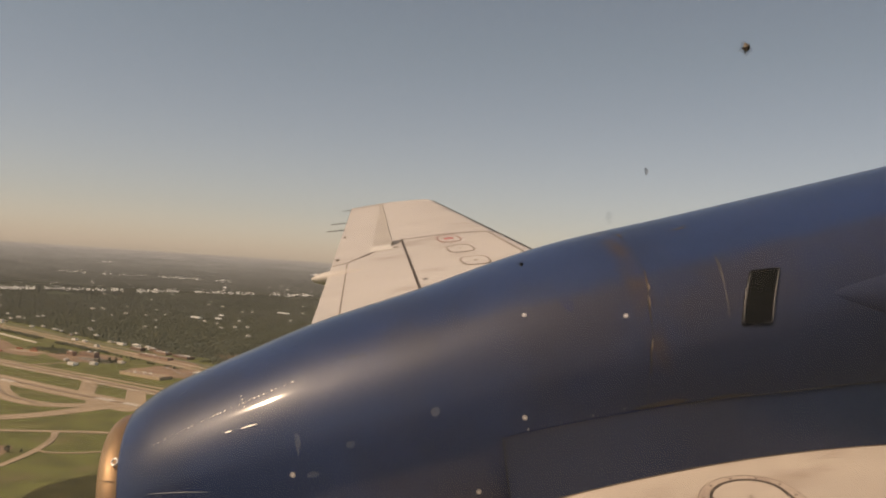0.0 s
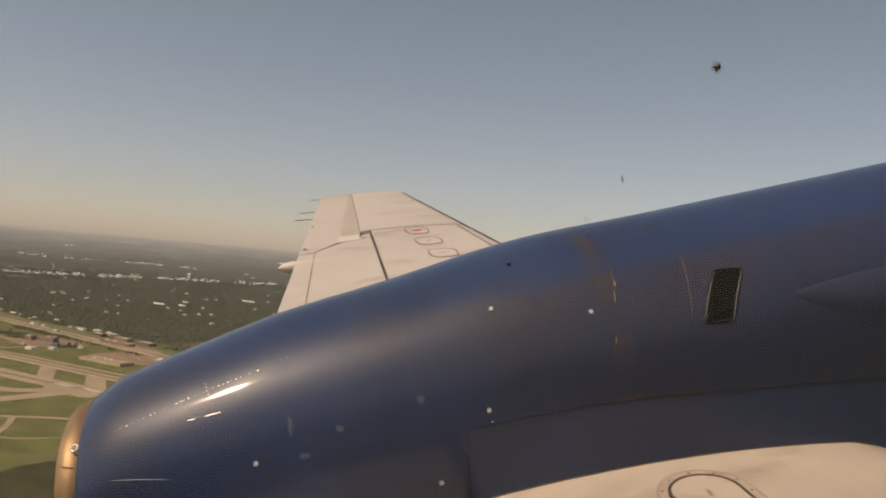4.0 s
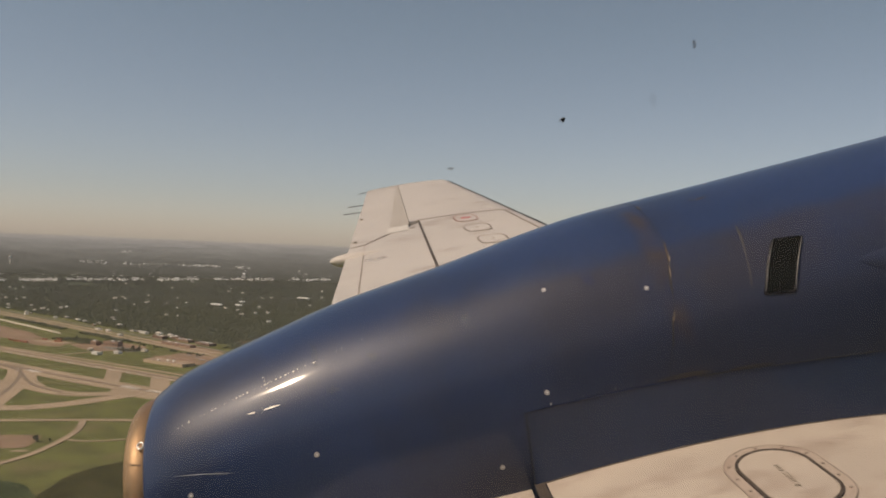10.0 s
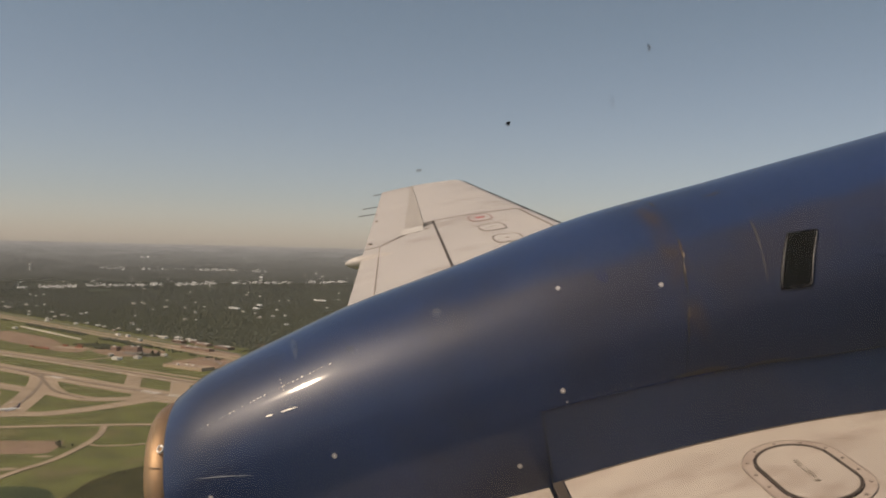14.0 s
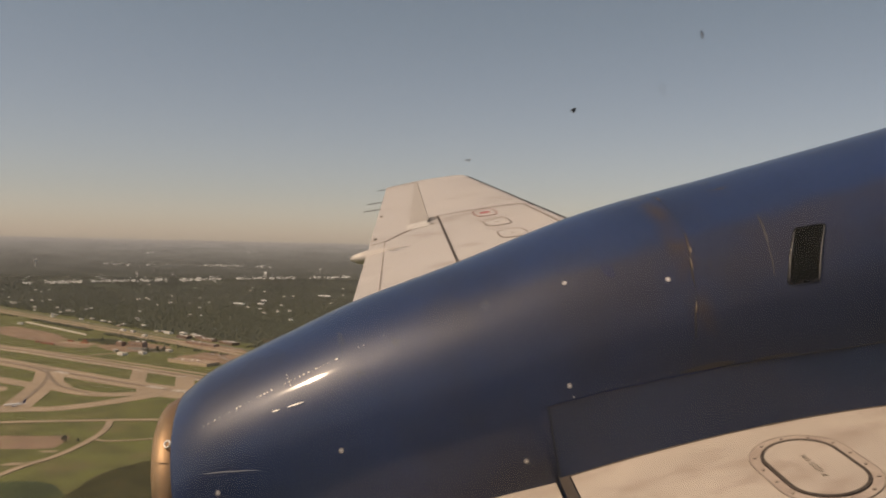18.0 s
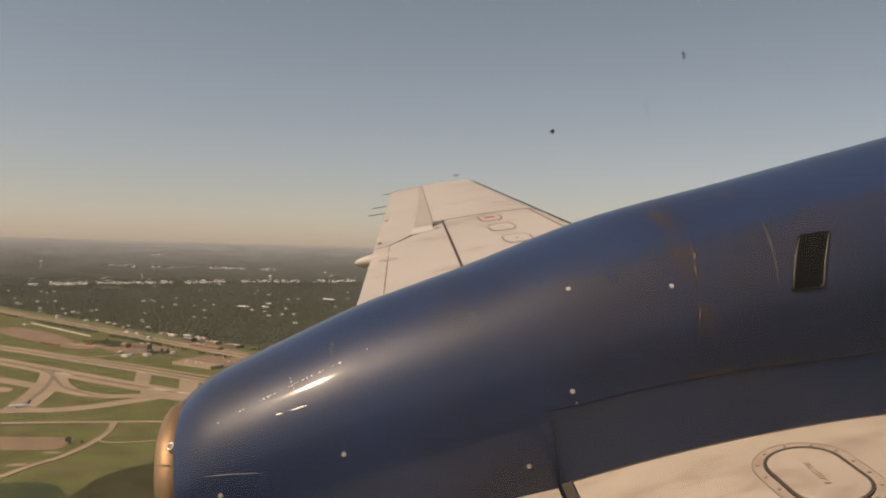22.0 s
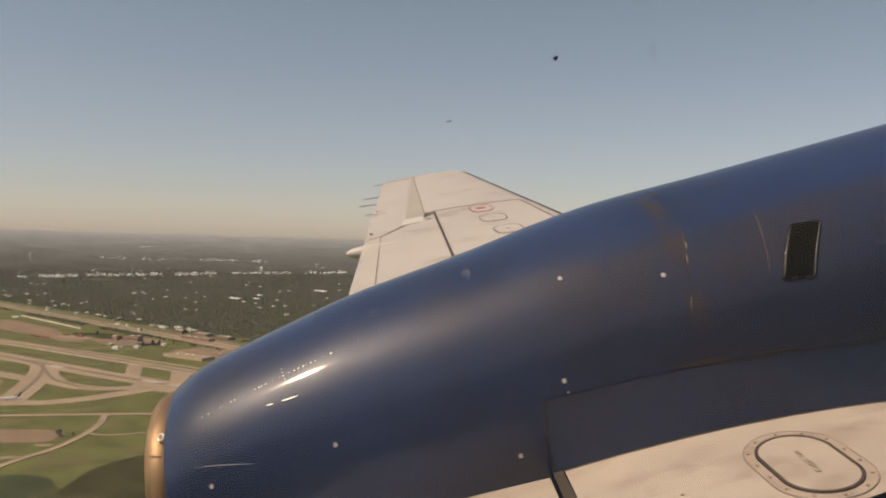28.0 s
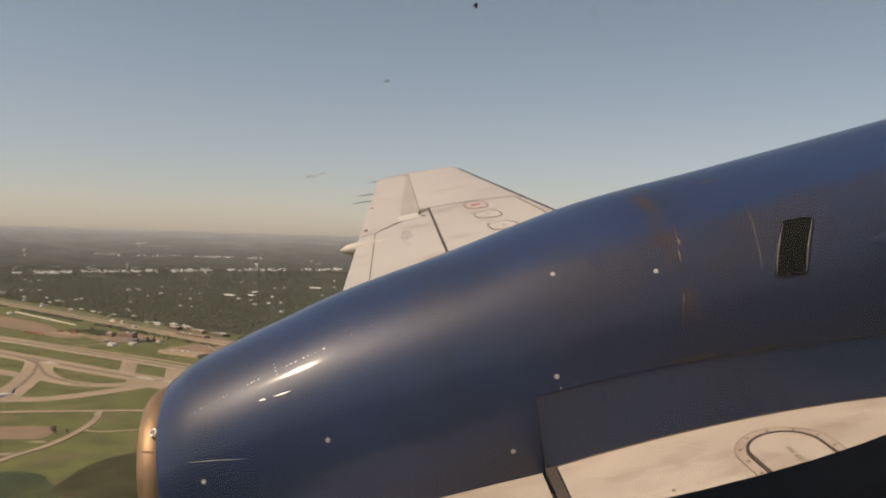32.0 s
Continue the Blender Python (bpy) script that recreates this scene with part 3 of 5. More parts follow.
for u, a in ((0.44, 0.758), (0.685, 0.560), (0.3927, 0.150), (-0.176, 0.195), (0.262, -0.15), (-0.49, 0.19)):
    part("filler_disc", disc_on(nac(u, a), nac_normal(u, a), 0.0068, 0.0010), M_DOT, nacelle, "pale round filler disc")
    part("disc_screw", disc_on(nac(u, a, 0.001), nac_normal(u, a), 0.0024, 0.0006, 8), M_STEEL, nacelle)
for path, wd in (([(0.774, 0.86), (0.766, 0.76), (0.757, 0.64)], 0.0035), ([(0.752, 0.60), (0.742, 0.46)], 0.0025), ([(0.728, 0.34), (0.722, 0.28)], 0.003), ([(0.779, 1.36), (0.776, 1.25)], 0.006)):
    part("seam_streak", nac_ribbon(path, wd, 0.0010, 10, True), M_RUST, nacelle, "rust-brown streak along the cowl seam")
for path, wd in (([(0.752, 0.64), (0.748, 0.56), (0.743, 0.50)], 0.006), ([(0.728, 0.36), (0.722, 0.28), (0.714, 0.20)], 0.005), ([(0.80, skirt_a(0.80) + 0.016), (0.75, skirt_a(0.75) + 0.018), (0.66, skirt_a(0.66) + 0.014)], 0.012), ([(0.96, skirt_a(0.96) + 0.008), (0.90, skirt_a(0.9) + 0.010), (0.84, skirt_a(0.84) + 0.008)], 0.006)):
    part("seam_streak", nac_ribbon(path, wd, 0.0006, 10, True), M_STAIN, nacelle, "dark brown oily stain along the cowl seam")
for path, wd in (([(0.768, 0.735), (0.764, 0.69)], 0.004), ([(0.757, 0.655), (0.752, 0.58)], 0.0028), ([(0.736, 0.39), (0.729, 0.33)], 0.003), ([(0.779, 1.33), (0.774, 1.29)], 0.003)):
    part("seam_streak", nac_ribbon(path, wd, 0.0012, 8, True), M_RUSTPALE, nacelle, "pale dried streak at the cowl seam")
part("paint_scratch", nac_ribbon([(-0.5286, 0.3665), (-0.3776, 0.2377)], 0.0015, 0.0008, 10, True), M_STEEL, nacelle, "bright scratch")
# two bright dashes painted in for sun glints along a ridge
part("latch", nac_ribbon([(-0.334, 0.612), (-0.315, 0.606)], 0.0024, 0.0012, 10, True), M_STEEL, nacelle)
part("latch", nac_ribbon([(-0.2935, 0.601), (-0.2514, 0.592)], 0.0032, 0.0012, 10, True), M_STEEL, nacelle, "bright dash painted as a sun glint on a ridge")
part("scuff", nac_ribbon([(0.965, 0.84), (0.962, 0.74), (0.953, 0.60)], 0.0070, 0.0006, 10, True), M_SMEAR, nacelle, "pale vertical scuff")
for path, wd in (([(0.952, 0.60), (0.947, 0.50), (0.938, 0.40)], 0.005), ([(0.80, 0.62), (0.795, 0.55)], 0.003)):
    part("scuff", nac_ribbon(path, wd, 0.0005, 10, True), M_SMEAR, nacelle, "faint grey scuff")
part("touch_up", nac_ribbon([(0.54, 0.79), (0.553, 0.74), (0.56, 0.68)], 0.026, 0.0004, 10, True), M_BLUEDK, nacelle, "darker blue patch")
part("scuff", nac_ribbon([(1.155, 0.66), (1.15, 0.56), (1.14, 0.47)], 0.0035, 0.0004, 10, True), M_BLUEDK, nacelle, "faint dark crease beside the vent")
for path, wd in (([(0.905, 1.225), (0.93, 1.205), (0.958, 1.205)], 0.006), ([(0.928, 1.215), (0.942, 1.225), (0.958, 1.232)], 0.003)):
    part("scuff", nac_ribbon(path, wd, 0.0008, 10, True), M_SMEAR, nacelle, "pale scuff on the crown")

# cooling vent: rounded frame round a near-black plate, the recess's shade painted in
def vent_point(p, q, lift):
    """p across, q up, each -1 to 1."""
    a = 0.495 + 0.158 * q - 0.013 * p
    u = 1.0360 + 0.0335 * q + 0.0385 * p - 0.0055 * (1 - q * q)
    return nac(u, a) + nac_normal(u, a) * lift


def rounded(n=48, r=0.13):
    out = []
    for k in range(n):
        a = math.tau * k / n
        c, s = math.cos(a), math.sin(a)
        out.append((math.copysign(abs(c) ** r, c), math.copysign(abs(s) ** r, s)))
    return out


sh = rounded()
rows = [[vent_point(x * sc, y * (1 + (sc - 1) * 0.6), l) for x, y in sh] for sc, l in ((1.05, -0.001), (1.04, 0.003), (1.0, 0.005), (0.965, 0.005), (0.91, 0.0035), (0.90, -0.012))]
vent = part("vent_frame", grid(rows, True), M_VENT, nacelle, "black rounded vent frame", True)
rows = [[vent_point(x * sc, y * sc, l) for x, y in sh] for sc, l in ((0.95, 0.0034), (0.6, 0.0034), (0.01, 0.0034))]
part("vent_recess", grid(rows, True), M_DARK, nacelle, "near-black plate painted as the vent opening's shade", True)
# highlights on the frame's edges, added as bright strips
for x0, sc in ((-0.925, 0.86), (0.985, 0.9)):
    rows = []
    for k in range(15):
        q = sc * (2 * k / 14 - 1)
        d = 0.028 * (1 - abs(q)) ** 0.5
        rows.append([vent_point(x0 - d, q, 0.0035), vent_point(x0 - d, q, 0.0062), vent_point(x0 + d, q, 0.0062), vent_point(x0 + d, q, 0.0035)])
    part("worn_edge", grid(rows), M_EDGEHI, nacelle, "bright strip painted as the vent frame's edge highlight")
# teardrop blister ahead of the vent
rows = []
for k in range(25):
    f = k / 24
    u = 1.213 + 0.85 * f
    w = 0.004 + 0.098 * min(1.0, f / 0.36) ** 0.85 * (1.0 if f < 0.6 else 1 - ((f - 0.6) / 0.4) ** 2 * 0.95)
    ac = 0.412 - 0.47 * min(f, 0.34)
    rows.append([nac(u, ac + w * math.cos(b) / 0.44) + nac_normal(u, ac) * (w * 0.22 * math.sin(b) ** 1.6 - 0.001) for b in [math.pi * j / 18 for j in range(19)]])
part("blister", grid(rows), M_BLUE, nacelle, "teardrop blister on the cowl", True)

# ---- wing ----
def le(v):
    return 1.575 - 0.044 * v


def te(v):
    return -0.46 + 0.065 * v


def strip_u(v):
    return 0.228 + 0.0376 * v


def hinge_u(v):
    return 0.119 + 0.042 * v


def strip_aft(v):
    """Rear edge of the shroud strip ahead of the aileron, which narrows towards the tip."""
    return hinge_u(v) - max(0.02, 0.155 - 0.038 * (v - 6.2))


def flap_u(v):
    return -0.26 + 0.05 * v


def top(u, v, lift=0.0):
    """The wing's upper skin."""
    c = (le(v) - u) / (le(v) - te(v))
    crown = 0.012 - 0.05 * (c - 0.42) ** 2 / 0.33
    if c < 0.10:
        crown -= 0.055 * (1 - max(c, 0) / 0.10) ** 2
    return Vector((u, v, wing_z(u, v) + crown * (le(v) - te(v)) * 0.55 + lift))


def wing_patch(v0, v1, aft, fwd, nv=24, nu=14, skirt=0.03, v0_fwd=None, v1_fwd=None, drop=0.0, sink=0.0):
    """A skin panel with turned-down edges; v0_fwd and v1_fwd: where its ends lie at the forward edge, if slanted."""
    rows = []
    for i in range(nv + 1):
        row = []
        for j in range(nu + 1):
            f = j / nu
            lo = v0 + ((v0_fwd if v0_fwd is not None else v0) - v0) * f
            hi = v1 + ((v1_fwd if v1_fwd is not None else v1) - v1) * f
            v = lo + (hi - lo) * i / nv
            row.append(top(aft(v) + (fwd(v) - aft(v)) * f, v) - Vector((0, 0, drop * (1 - f) + sink)))
        rows.append(row)
    verts = [p for r in rows for p in r]
    m = nu + 1
    faces = [(i * m + j, i * m + j + 1, (i + 1) * m + j + 1, (i + 1) * m + j) for i in range(nv) for j in range(nu)]
    if skirt:
        dn = Vector((0, 0, skirt))
        for edge in (rows[0], rows[-1], [r[0] for r in rows], [r[-1] for r in rows]):
            o = len(verts)
            verts += edge + [p - dn for p in edge]
            k = len(edge)
            faces += [(o + q, o + q + 1, o + k + q + 1, o + k + q) for q in range(k - 1)]
    return mesh_from(verts, faces)


wing = part("wing", wing_patch(2.15, 6.55, lambda v: strip_u(v) + 0.013, lambda v: le(v) - 0.004), M_WING, plane_, "off-white painted wing skin", True)
part("root_panel", wing_patch(-0.2, 2.09, lambda v: strip_u(v) + 0.058, lambda v: le(v) - 0.004, skirt=0.0), M_ROOT, wing, "cream painted wing root skin", True)
rows = []
for i in range(60):
    u = 0.36 + 1.6 * i / 59
    p = nac(u, skirt_a(u), 0.0012)
    z = top(u, p.y).z
    v = p.y - 0.010 * max(0.0, (z - p.z) / (-0.76 - p.z)) ** 2
    w = 0.0024 + 0.0010 * noise.noise(Vector((u * 14, 2.0, 0)))
    rows.append([top(u, v - w, -0.001), top(u, v - w * 0.8, 0.0008), top(u, v + 0.001, 0.0016), top(u, v + 0.004, -0.001)])
part("sealant_bead", grid(rows), M_PLATE, wing, "pale sealant bead along the nacelle's foot", True)
part("outer_panel", wing_patch(6.565, 9.80, lambda v: hinge_u(v) + 0.012, lambda v: le(v) - 0.004), M_WING, wing, "off-white outer wing skin", True)
part("flap_shroud", wing_patch(2.2, 5.86, lambda v: flap_u(v) + 0.004, lambda v: strip_u(v) - 0.002, v1_fwd=6.42), M_WING, wing, "off-white flap shroud", True)
part("root_flap_shroud", wing_patch(-0.2, 2.09, lambda v: flap_u(v) + 0.008, lambda v: strip_u(v) + 0.024, drop=0.02, sink=0.019), M_ROOT, wing, "cream inboard flap shroud", True)
part("flap", wing_patch(2.2, 5.85, te, lambda v: flap_u(v) - 0.002), M_WING, wing, "off-white flap trailing edge", True)
part("aileron", wing_patch(5.86, 9.78, te, flap_u, skirt=0.02), M_WING, wing, "off-white aileron trailing edge", True)
part("aileron", wing_patch(5.87, 9.78, flap_u, lambda v: strip_aft(v) - 0.0005, v0_fwd=6.17, skirt=0.0), M_WING, wing, "off-white aileron", True)
part("aileron_shroud", wing_patch(6.19, 9.78, strip_aft, lambda v: hinge_u(v) + 0.008, v0_fwd=6.45, skirt=0.0), M_GREYP, wing, "darker grey shroud strip ahead of the aileron", True)
plate = part("hinge_plate", wing_patch(6.13, 6.40, lambda v: hinge_u(v) - 0.165, lambda v: hinge_u(v) - 0.005, 4, 4, 0.004), M_PLATE, wing, "bright white hinge cover plate")
plate.location.z = 0.004
# spar-line gap seals
def wing_ribbon(u0, v0, u1, v1, width, lift=0.002, steps=16):
    d = Vector((u1 - u0, v1 - v0, 0)).normalized()
    s = Vector((-d.y, d.x, 0)) * width / 2
    rows = []
    for k in range(steps + 1):
        f = k / steps
        u, v = u0 + (u1 - u0) * f, v0 + (v1 - v0) * f
        a, b = top(u - s.x, v - s.y), top(u + s.x, v + s.y)
        rows.append([a + Vector((0, 0, z)) for z in (-0.004, lift)] + [b + Vector((0, 0, z)) for z in (lift, -0.004)])
    return grid(rows)


part("gap_seal", wing_ribbon(strip_u(2.2) + 0.005, 2.2, strip_u(6.52) + 0.005, 6.52, 0.017), M_GAP, wing, "dark seal along the rear spar")
part("gap_seal", wing_ribbon(strip_u(0.2) + 0.042, 0.2, strip_u(1.975) + 0.042, 1.975, 0.024), M_GAP, wing, "dark seal along the rear spar")
part("rib_joint", wing_ribbon(strip_u(6.55), 6.555, le(6.55) - 0.03, 6.555, 0.022), M_LINE, wing, "grimy chordwise panel joint")
part("flap_joint", wing_ribbon(flap_u(3.0), 3.0, flap_u(5.85), 5.85, 0.007), M_LINE, wing)
part("flap_end_joint", wing_ribbon(0.035, 5.862, strip_u(6.4) - 0.09, 6.31, 0.014), M_LINE, wing)
part("flap_end_joint", wing_ribbon(te(5.86) + 0.01, 5.855, 0.035, 5.86, 0.014), M_LINE, wing)
part("tip_joint", wing_ribbon(te(9.5) + 0.03, 9.60, hinge_u(9.6), 9.66, 0.012), M_LINE, wing)
part("boot_edge", wing_ribbon(1.165, 6.5, le(3.0) - 0.20, 3.0, 0.016), M_LINE, wing, "dark rear edge of the de-icing boot")

# thin dark line painted as shade where the fairing stands on the wing root
rows = []
for i in range(40):
    u = 0.335 + 1.15 * i / 39
    p = nac(u, skirt_a(u), 0.003)
    v = p.y
    for _ in range(4):
        v = p.y - 0.010 * ((p.z - top(u, v).z) / (p.z + 0.76)) ** 2
    rows.append([top(u, v - 0.0028, 0.0), top(u, v - 0.002, 0.001), top(u, v, 0.0015), top(u, v + 0.006, 0.0015)])
part("sealant_bead", grid(rows), M_GAP, wing, "dark line painted as shade at the fairing's foot")

# de-icing boots round the leading edge, in lengths
def boot(v0, v1):
    rows = []
    for i in range(13):
        v = v0 + (v1 - v0) * i / 12
        row = []
        for k in range(9):
            b = math.pi * (k / 8 - 0.5)
            base = top(le(v) - 0.03, v)
            row.append(Vector((le(v) - 0.03 + 0.045 * math.cos(b), v, base.z + 0.002 - 0.05 + 0.052 * math.sin(b))))
        rows.append(row)
    return grid(rows)


part("leading_edge_boot", boot(6.6, 9.75), M_BOOT, wing, "black rubber de-icing boot", True)
part("leading_edge_boot", boot(2.0, 6.5), M_BOOT, wing, "black rubber de-icing boot", True)

# rounded tip and the lower skin
rows = []
for j in range(17):
    f = j / 16
    row = []
    for k in range(7):
        b = math.pi / 2 * k / 6
        v = 9.80 + 0.13 * math.sin(b) * (4 * f * (1 - f)) ** 0.5
        u = te(9.80) + (le(9.80) - te(9.80)) * f
        p = top(u, 9.80)
        row.append(Vector((u, v, p.z - 0.07 * (1 - math.cos(b)) * (4 * f * (1 - f)) ** 0.5)))
    rows.append(row)
part("wing_tip", grid(rows), M_WING, wing, "rounded off-white wing tip", True)
rows = []
for i in range(21):
    v = -0.2 + 10.0 * i / 20
    row = []
    for j in range(13):
        f = j / 12
        u = te(v) + (le(v) - te(v)) * f
        row.append(top(u, v) - Vector((0, 0, 0.012 + 0.5 * (le(v) - te(v)) * 0.26 * f ** 0.8 * (1 - f) ** 0.45)))
    rows.append(row)
part("lower_skin", grid(rows), M_WING, wing, "", True)

grime = random.Random(8)
for k in range(26):
    v = grime.uniform(2.6, 9.2)
    u = grime.uniform(te(v) + 0.08, le(v) - 0.3)
    part("grime_spot", disc_on(top(u, v), Vector((0, 0, 1)), grime.uniform(0.005, 0.013), 0.0012, 9), M_LINE, wing)
for k in range(14):
    u, v = grime.uniform(-0.1, 1.2), grime.uniform(1.0, 2.0)
    part("grime_spot", disc_on(top(u, v), Vector((0, 0, 1)), grime.uniform(0.002, 0.005), 0.0008, 8), M_LINE, wing)

# oval access covers
def stadium(cu, cv, hu, hv, n=40):
    """Outline of a long oval on the wing, hv along the span."""
    out = []
    for k in range(n):
        a = math.tau * k / n
        c, s = math.cos(a), math.sin(a)
        e = 0.62
        out.append((cu + hu * math.copysign(abs(c) ** e, c), cv + hv * math.copysign(abs(s) ** e, s)))
    return out


def racetrack(cu, cv, hu, hv, n=64):
    """Outline of a cover with straight sides along the span and half-round ends."""
    straight, out = hv - hu, []
    for k in range(n):
        a = math.tau * (k + 0.5) / n
        out.append((cu + hu * math.cos(a), cv + hu * math.sin(a) + math.copysign(straight, math.sin(a))))
    return out


def oval_ring(cu, cv, hu, hv, width, lift, shape=stadium):
    outer, inner = shape(cu, cv, hu + width / 2, hv + width / 2), shape(cu, cv, hu - width / 2, hv - width / 2)
    return grid([[top(u, v, -0.003) for u, v in outer], [top(u, v, lift) for u, v in outer], [top(u, v, lift) for u, v in inner], [top(u, v, -0.003) for u, v in inner]], True)


def oval_plate(cu, cv, hu, hv, lift, shape=stadium):
    return grid([[top(u, v, l) for u, v in shape(cu, cv, hu * s, hv * s)] for s, l in ((1, -0.002), (1, lift), (0.5, lift), (0.02, lift))], True)


for k, (cu, cv, hu, hv) in enumerate(((0.818, 6.29, 0.082, 0.18), (0.823, 5.75, 0.088, 0.16), (0.833, 5.21, 0.088, 0.155))):
    cover = part("access_cover", oval_plate(cu, cv, hu - 0.006, hv - 0.006, 0.003), M_WING, wing, "oval tank cover outlined in dark sealant" + (" with a red stripe" if k == 0 else ""))
    cover_ring = part("cover_seal", oval_ring(cu, cv, hu, hv, 0.009 if k else 0.012, 0.004), M_LINE if k else M_REDW, wing)
    if k == 0:
        part("red_stripe", oval_plate(cu, cv, 0.038, 0.04, 0.0045), M_RED, wing, "red marking")
    else:
        part("cover_screw", disc_on(top(cu, cv), Vector((0, 0, 1)), 0.012, 0.006), M_LINE, wing)
cu, cv = 0.8365, 1.704
part("no_step_cover", oval_plate(cu, cv, 0.078, 0.129, 0.004, racetrack), M_ROOT, wing, "oval cream cover lettered NO STEP")
part("cover_seal", oval_ring(cu, cv, 0.0806, 0.132, 0.0075, 0.005, racetrack), M_GAP, wing, "dark rubber seal ring")
part("cover_flange", oval_ring(cu, cv, 0.097, 0.1485, 0.022, 0.002, racetrack), M_FLANGE, wing, "worn screw flange")
part("flange_edge", oval_ring(cu, cv, 0.1085, 0.160, 0.0022, 0.0026, racetrack), M_LINE, wing)
side, bend = 2 * (0.1485 - 0.097), math.pi * 0.097
for k in range(14):
    d = (side + bend) * 2 * (k + 0.3) / 14
    flip = 1 if d < side + bend else -1
    d %= side + bend
    if d < side:
        u, v = 0.097, d - side / 2
    else:
        u, v = 0.097 * math.cos((d - side) / 0.097), side / 2 + 0.097 * math.sin((d - side) / 0.097)
    part("screw", disc_on(top(cu + flip * u, cv + flip * v, 0.001), Vector((0, 0, 1)), 0.0042, 0.003, 8), M_LINE, wing)
tc = bpy.data.curves.new("stencil", "FONT")
tc.body, tc.size, tc.align_x, tc.align_y, tc.extrude = "NO STEP #", 0.0185, "CENTER", "CENTER", 0.0004
tc.space_character = 1.25
tmp = bpy.data.objects.new("stencil", tc)
scene.collection.objects.link(tmp)
bpy.context.view_layer.update()
tm = bpy.data.meshes.new_from_object(tmp.evaluated_get(bpy.context.evaluated_depsgraph_get()))
bpy.data.objects.remove(tmp)
tm.materials.clear()
tm.materials.append(M_TEXT)
stencil = new("stencil", tm)
stencil.parent = wing
tp = top(cu, cv, 0.005)
stencil.matrix_basis = Matrix.Translation(tp) @ Matrix.Rotation(radians(7.0), 4, "X") @ Matrix.Rotation(radians(-92), 4, "Z")

# flap hinge pod, hinge bumps, static wicks
rows = []
for i in range(17):
    f = i / 16
    r = 0.06 * math.sqrt(max(0.0, 1 - (1 - min(f / 0.38, 1)) ** 2)) * (1 - 0.4 * max(0, f - 0.5))
    c = Vector((-0.215 + 0.62 * f, 5.52, wing_z(0, 5.52) - 0.045 - 0.03 * f))
    rows.append([c + Vector((0, max(r, 0.004) * math.cos(b), 0.9 * max(r, 0.004) * math.sin(b))) for b in loop_a(14)])
part("flap_hinge_pod", grid(rows, True), M_WING, wing, "pale pointed flap hinge pod", True)
for v, dl in ((9.62, 0.10), (8.40, 0.15), (7.85, 0.16)):
    p = top(te(v), v)
    rows = [[p + Vector((0.02 - (dl + 0.02) * f, 0.004 * math.cos(b), 0.0 + 0.004 * math.sin(b))) for b in loop_a(6)] for f in (0, 0.5, 1)]
    part("static_wick", grid(rows, True), M_BOOT, wing, "thin dark static wick")
for v in (7.25, 6.05):
    part("hinge_bolt", disc_on(top(te(v) + 0.035, v), Vector((0, 0, 1)), 0.014, 0.012, 8, True), M_LINE, wing)
part("hinge_bolt", disc_on(top(strip_u(6.3) - 0.06, 6.2), Vector((0, 0, 1)), 0.02, 0.006, 8, True), M_LINE, wing)

# ---- fuselage with its windows ----
FY, FZ, FR = -1.035, -0.10, 1.155
WIN_C, WIN_HX, WIN_HZ, PITCH_X = (-0.02, 0.1317), 0.135, 0.175, 0.76


def hull_pt(u, z, r=FR):
    return Vector((u, FY + math.sqrt(max(r * r - (z - FZ) ** 2, 0)), z))


def hull_shell(r):
    """Tube with the window openings left out; the window frames close the rims."""
    xs = sorted({round(-9 + 0.3 * i, 3) for i in range(51)} | {round(WIN_C[0] + PITCH_X * k + s * WIN_HX * 1.38, 4) for k in range(-5, 6) for s in (-1, 1)})
    a0, a1 = math.asin((WIN_C[1] - WIN_HZ * 1.38 - FZ) / FR), math.asin((WIN_C[1] + WIN_HZ * 1.38 - FZ) / FR)
    az = [a0 + (a1 - a0) * k / 8 for k in range(9)] + [a1 + (math.tau - (a1 - a0)) * k / 44 for k in range(1, 44)]
    n = len(az)
    verts = [(x, FY + r * math.cos(a), FZ + r * math.sin(a)) for x in xs for a in az]
    faces = []
    for i in range(len(xs) - 1):
        mid = (xs[i] + xs[i + 1]) / 2
        hole = any(abs(mid - WIN_C[0] - PITCH_X * k) < WIN_HX * 1.38 for k in range(-5, 6))
        for j in range(n):
            if hole and j < 8:
                continue
            faces.append((i * n + j, i * n + (j + 1) % n, (i + 1) * n + (j + 1) % n, (i + 1) * n + j))
    for e in (0, len(xs) - 1):
        faces.append(tuple(e * n + j for j in range(n)))
    return mesh_from(verts, faces)


hull = part("fuselage", hull_shell(FR), M_HULL, plane_, "mid-grey painted fuselage skin", True)
part("cabin_liner", hull_shell(FR - 0.07), M_LINER, hull, "grey cabin liner", True)
win_shape = rounded(144, 0.42)
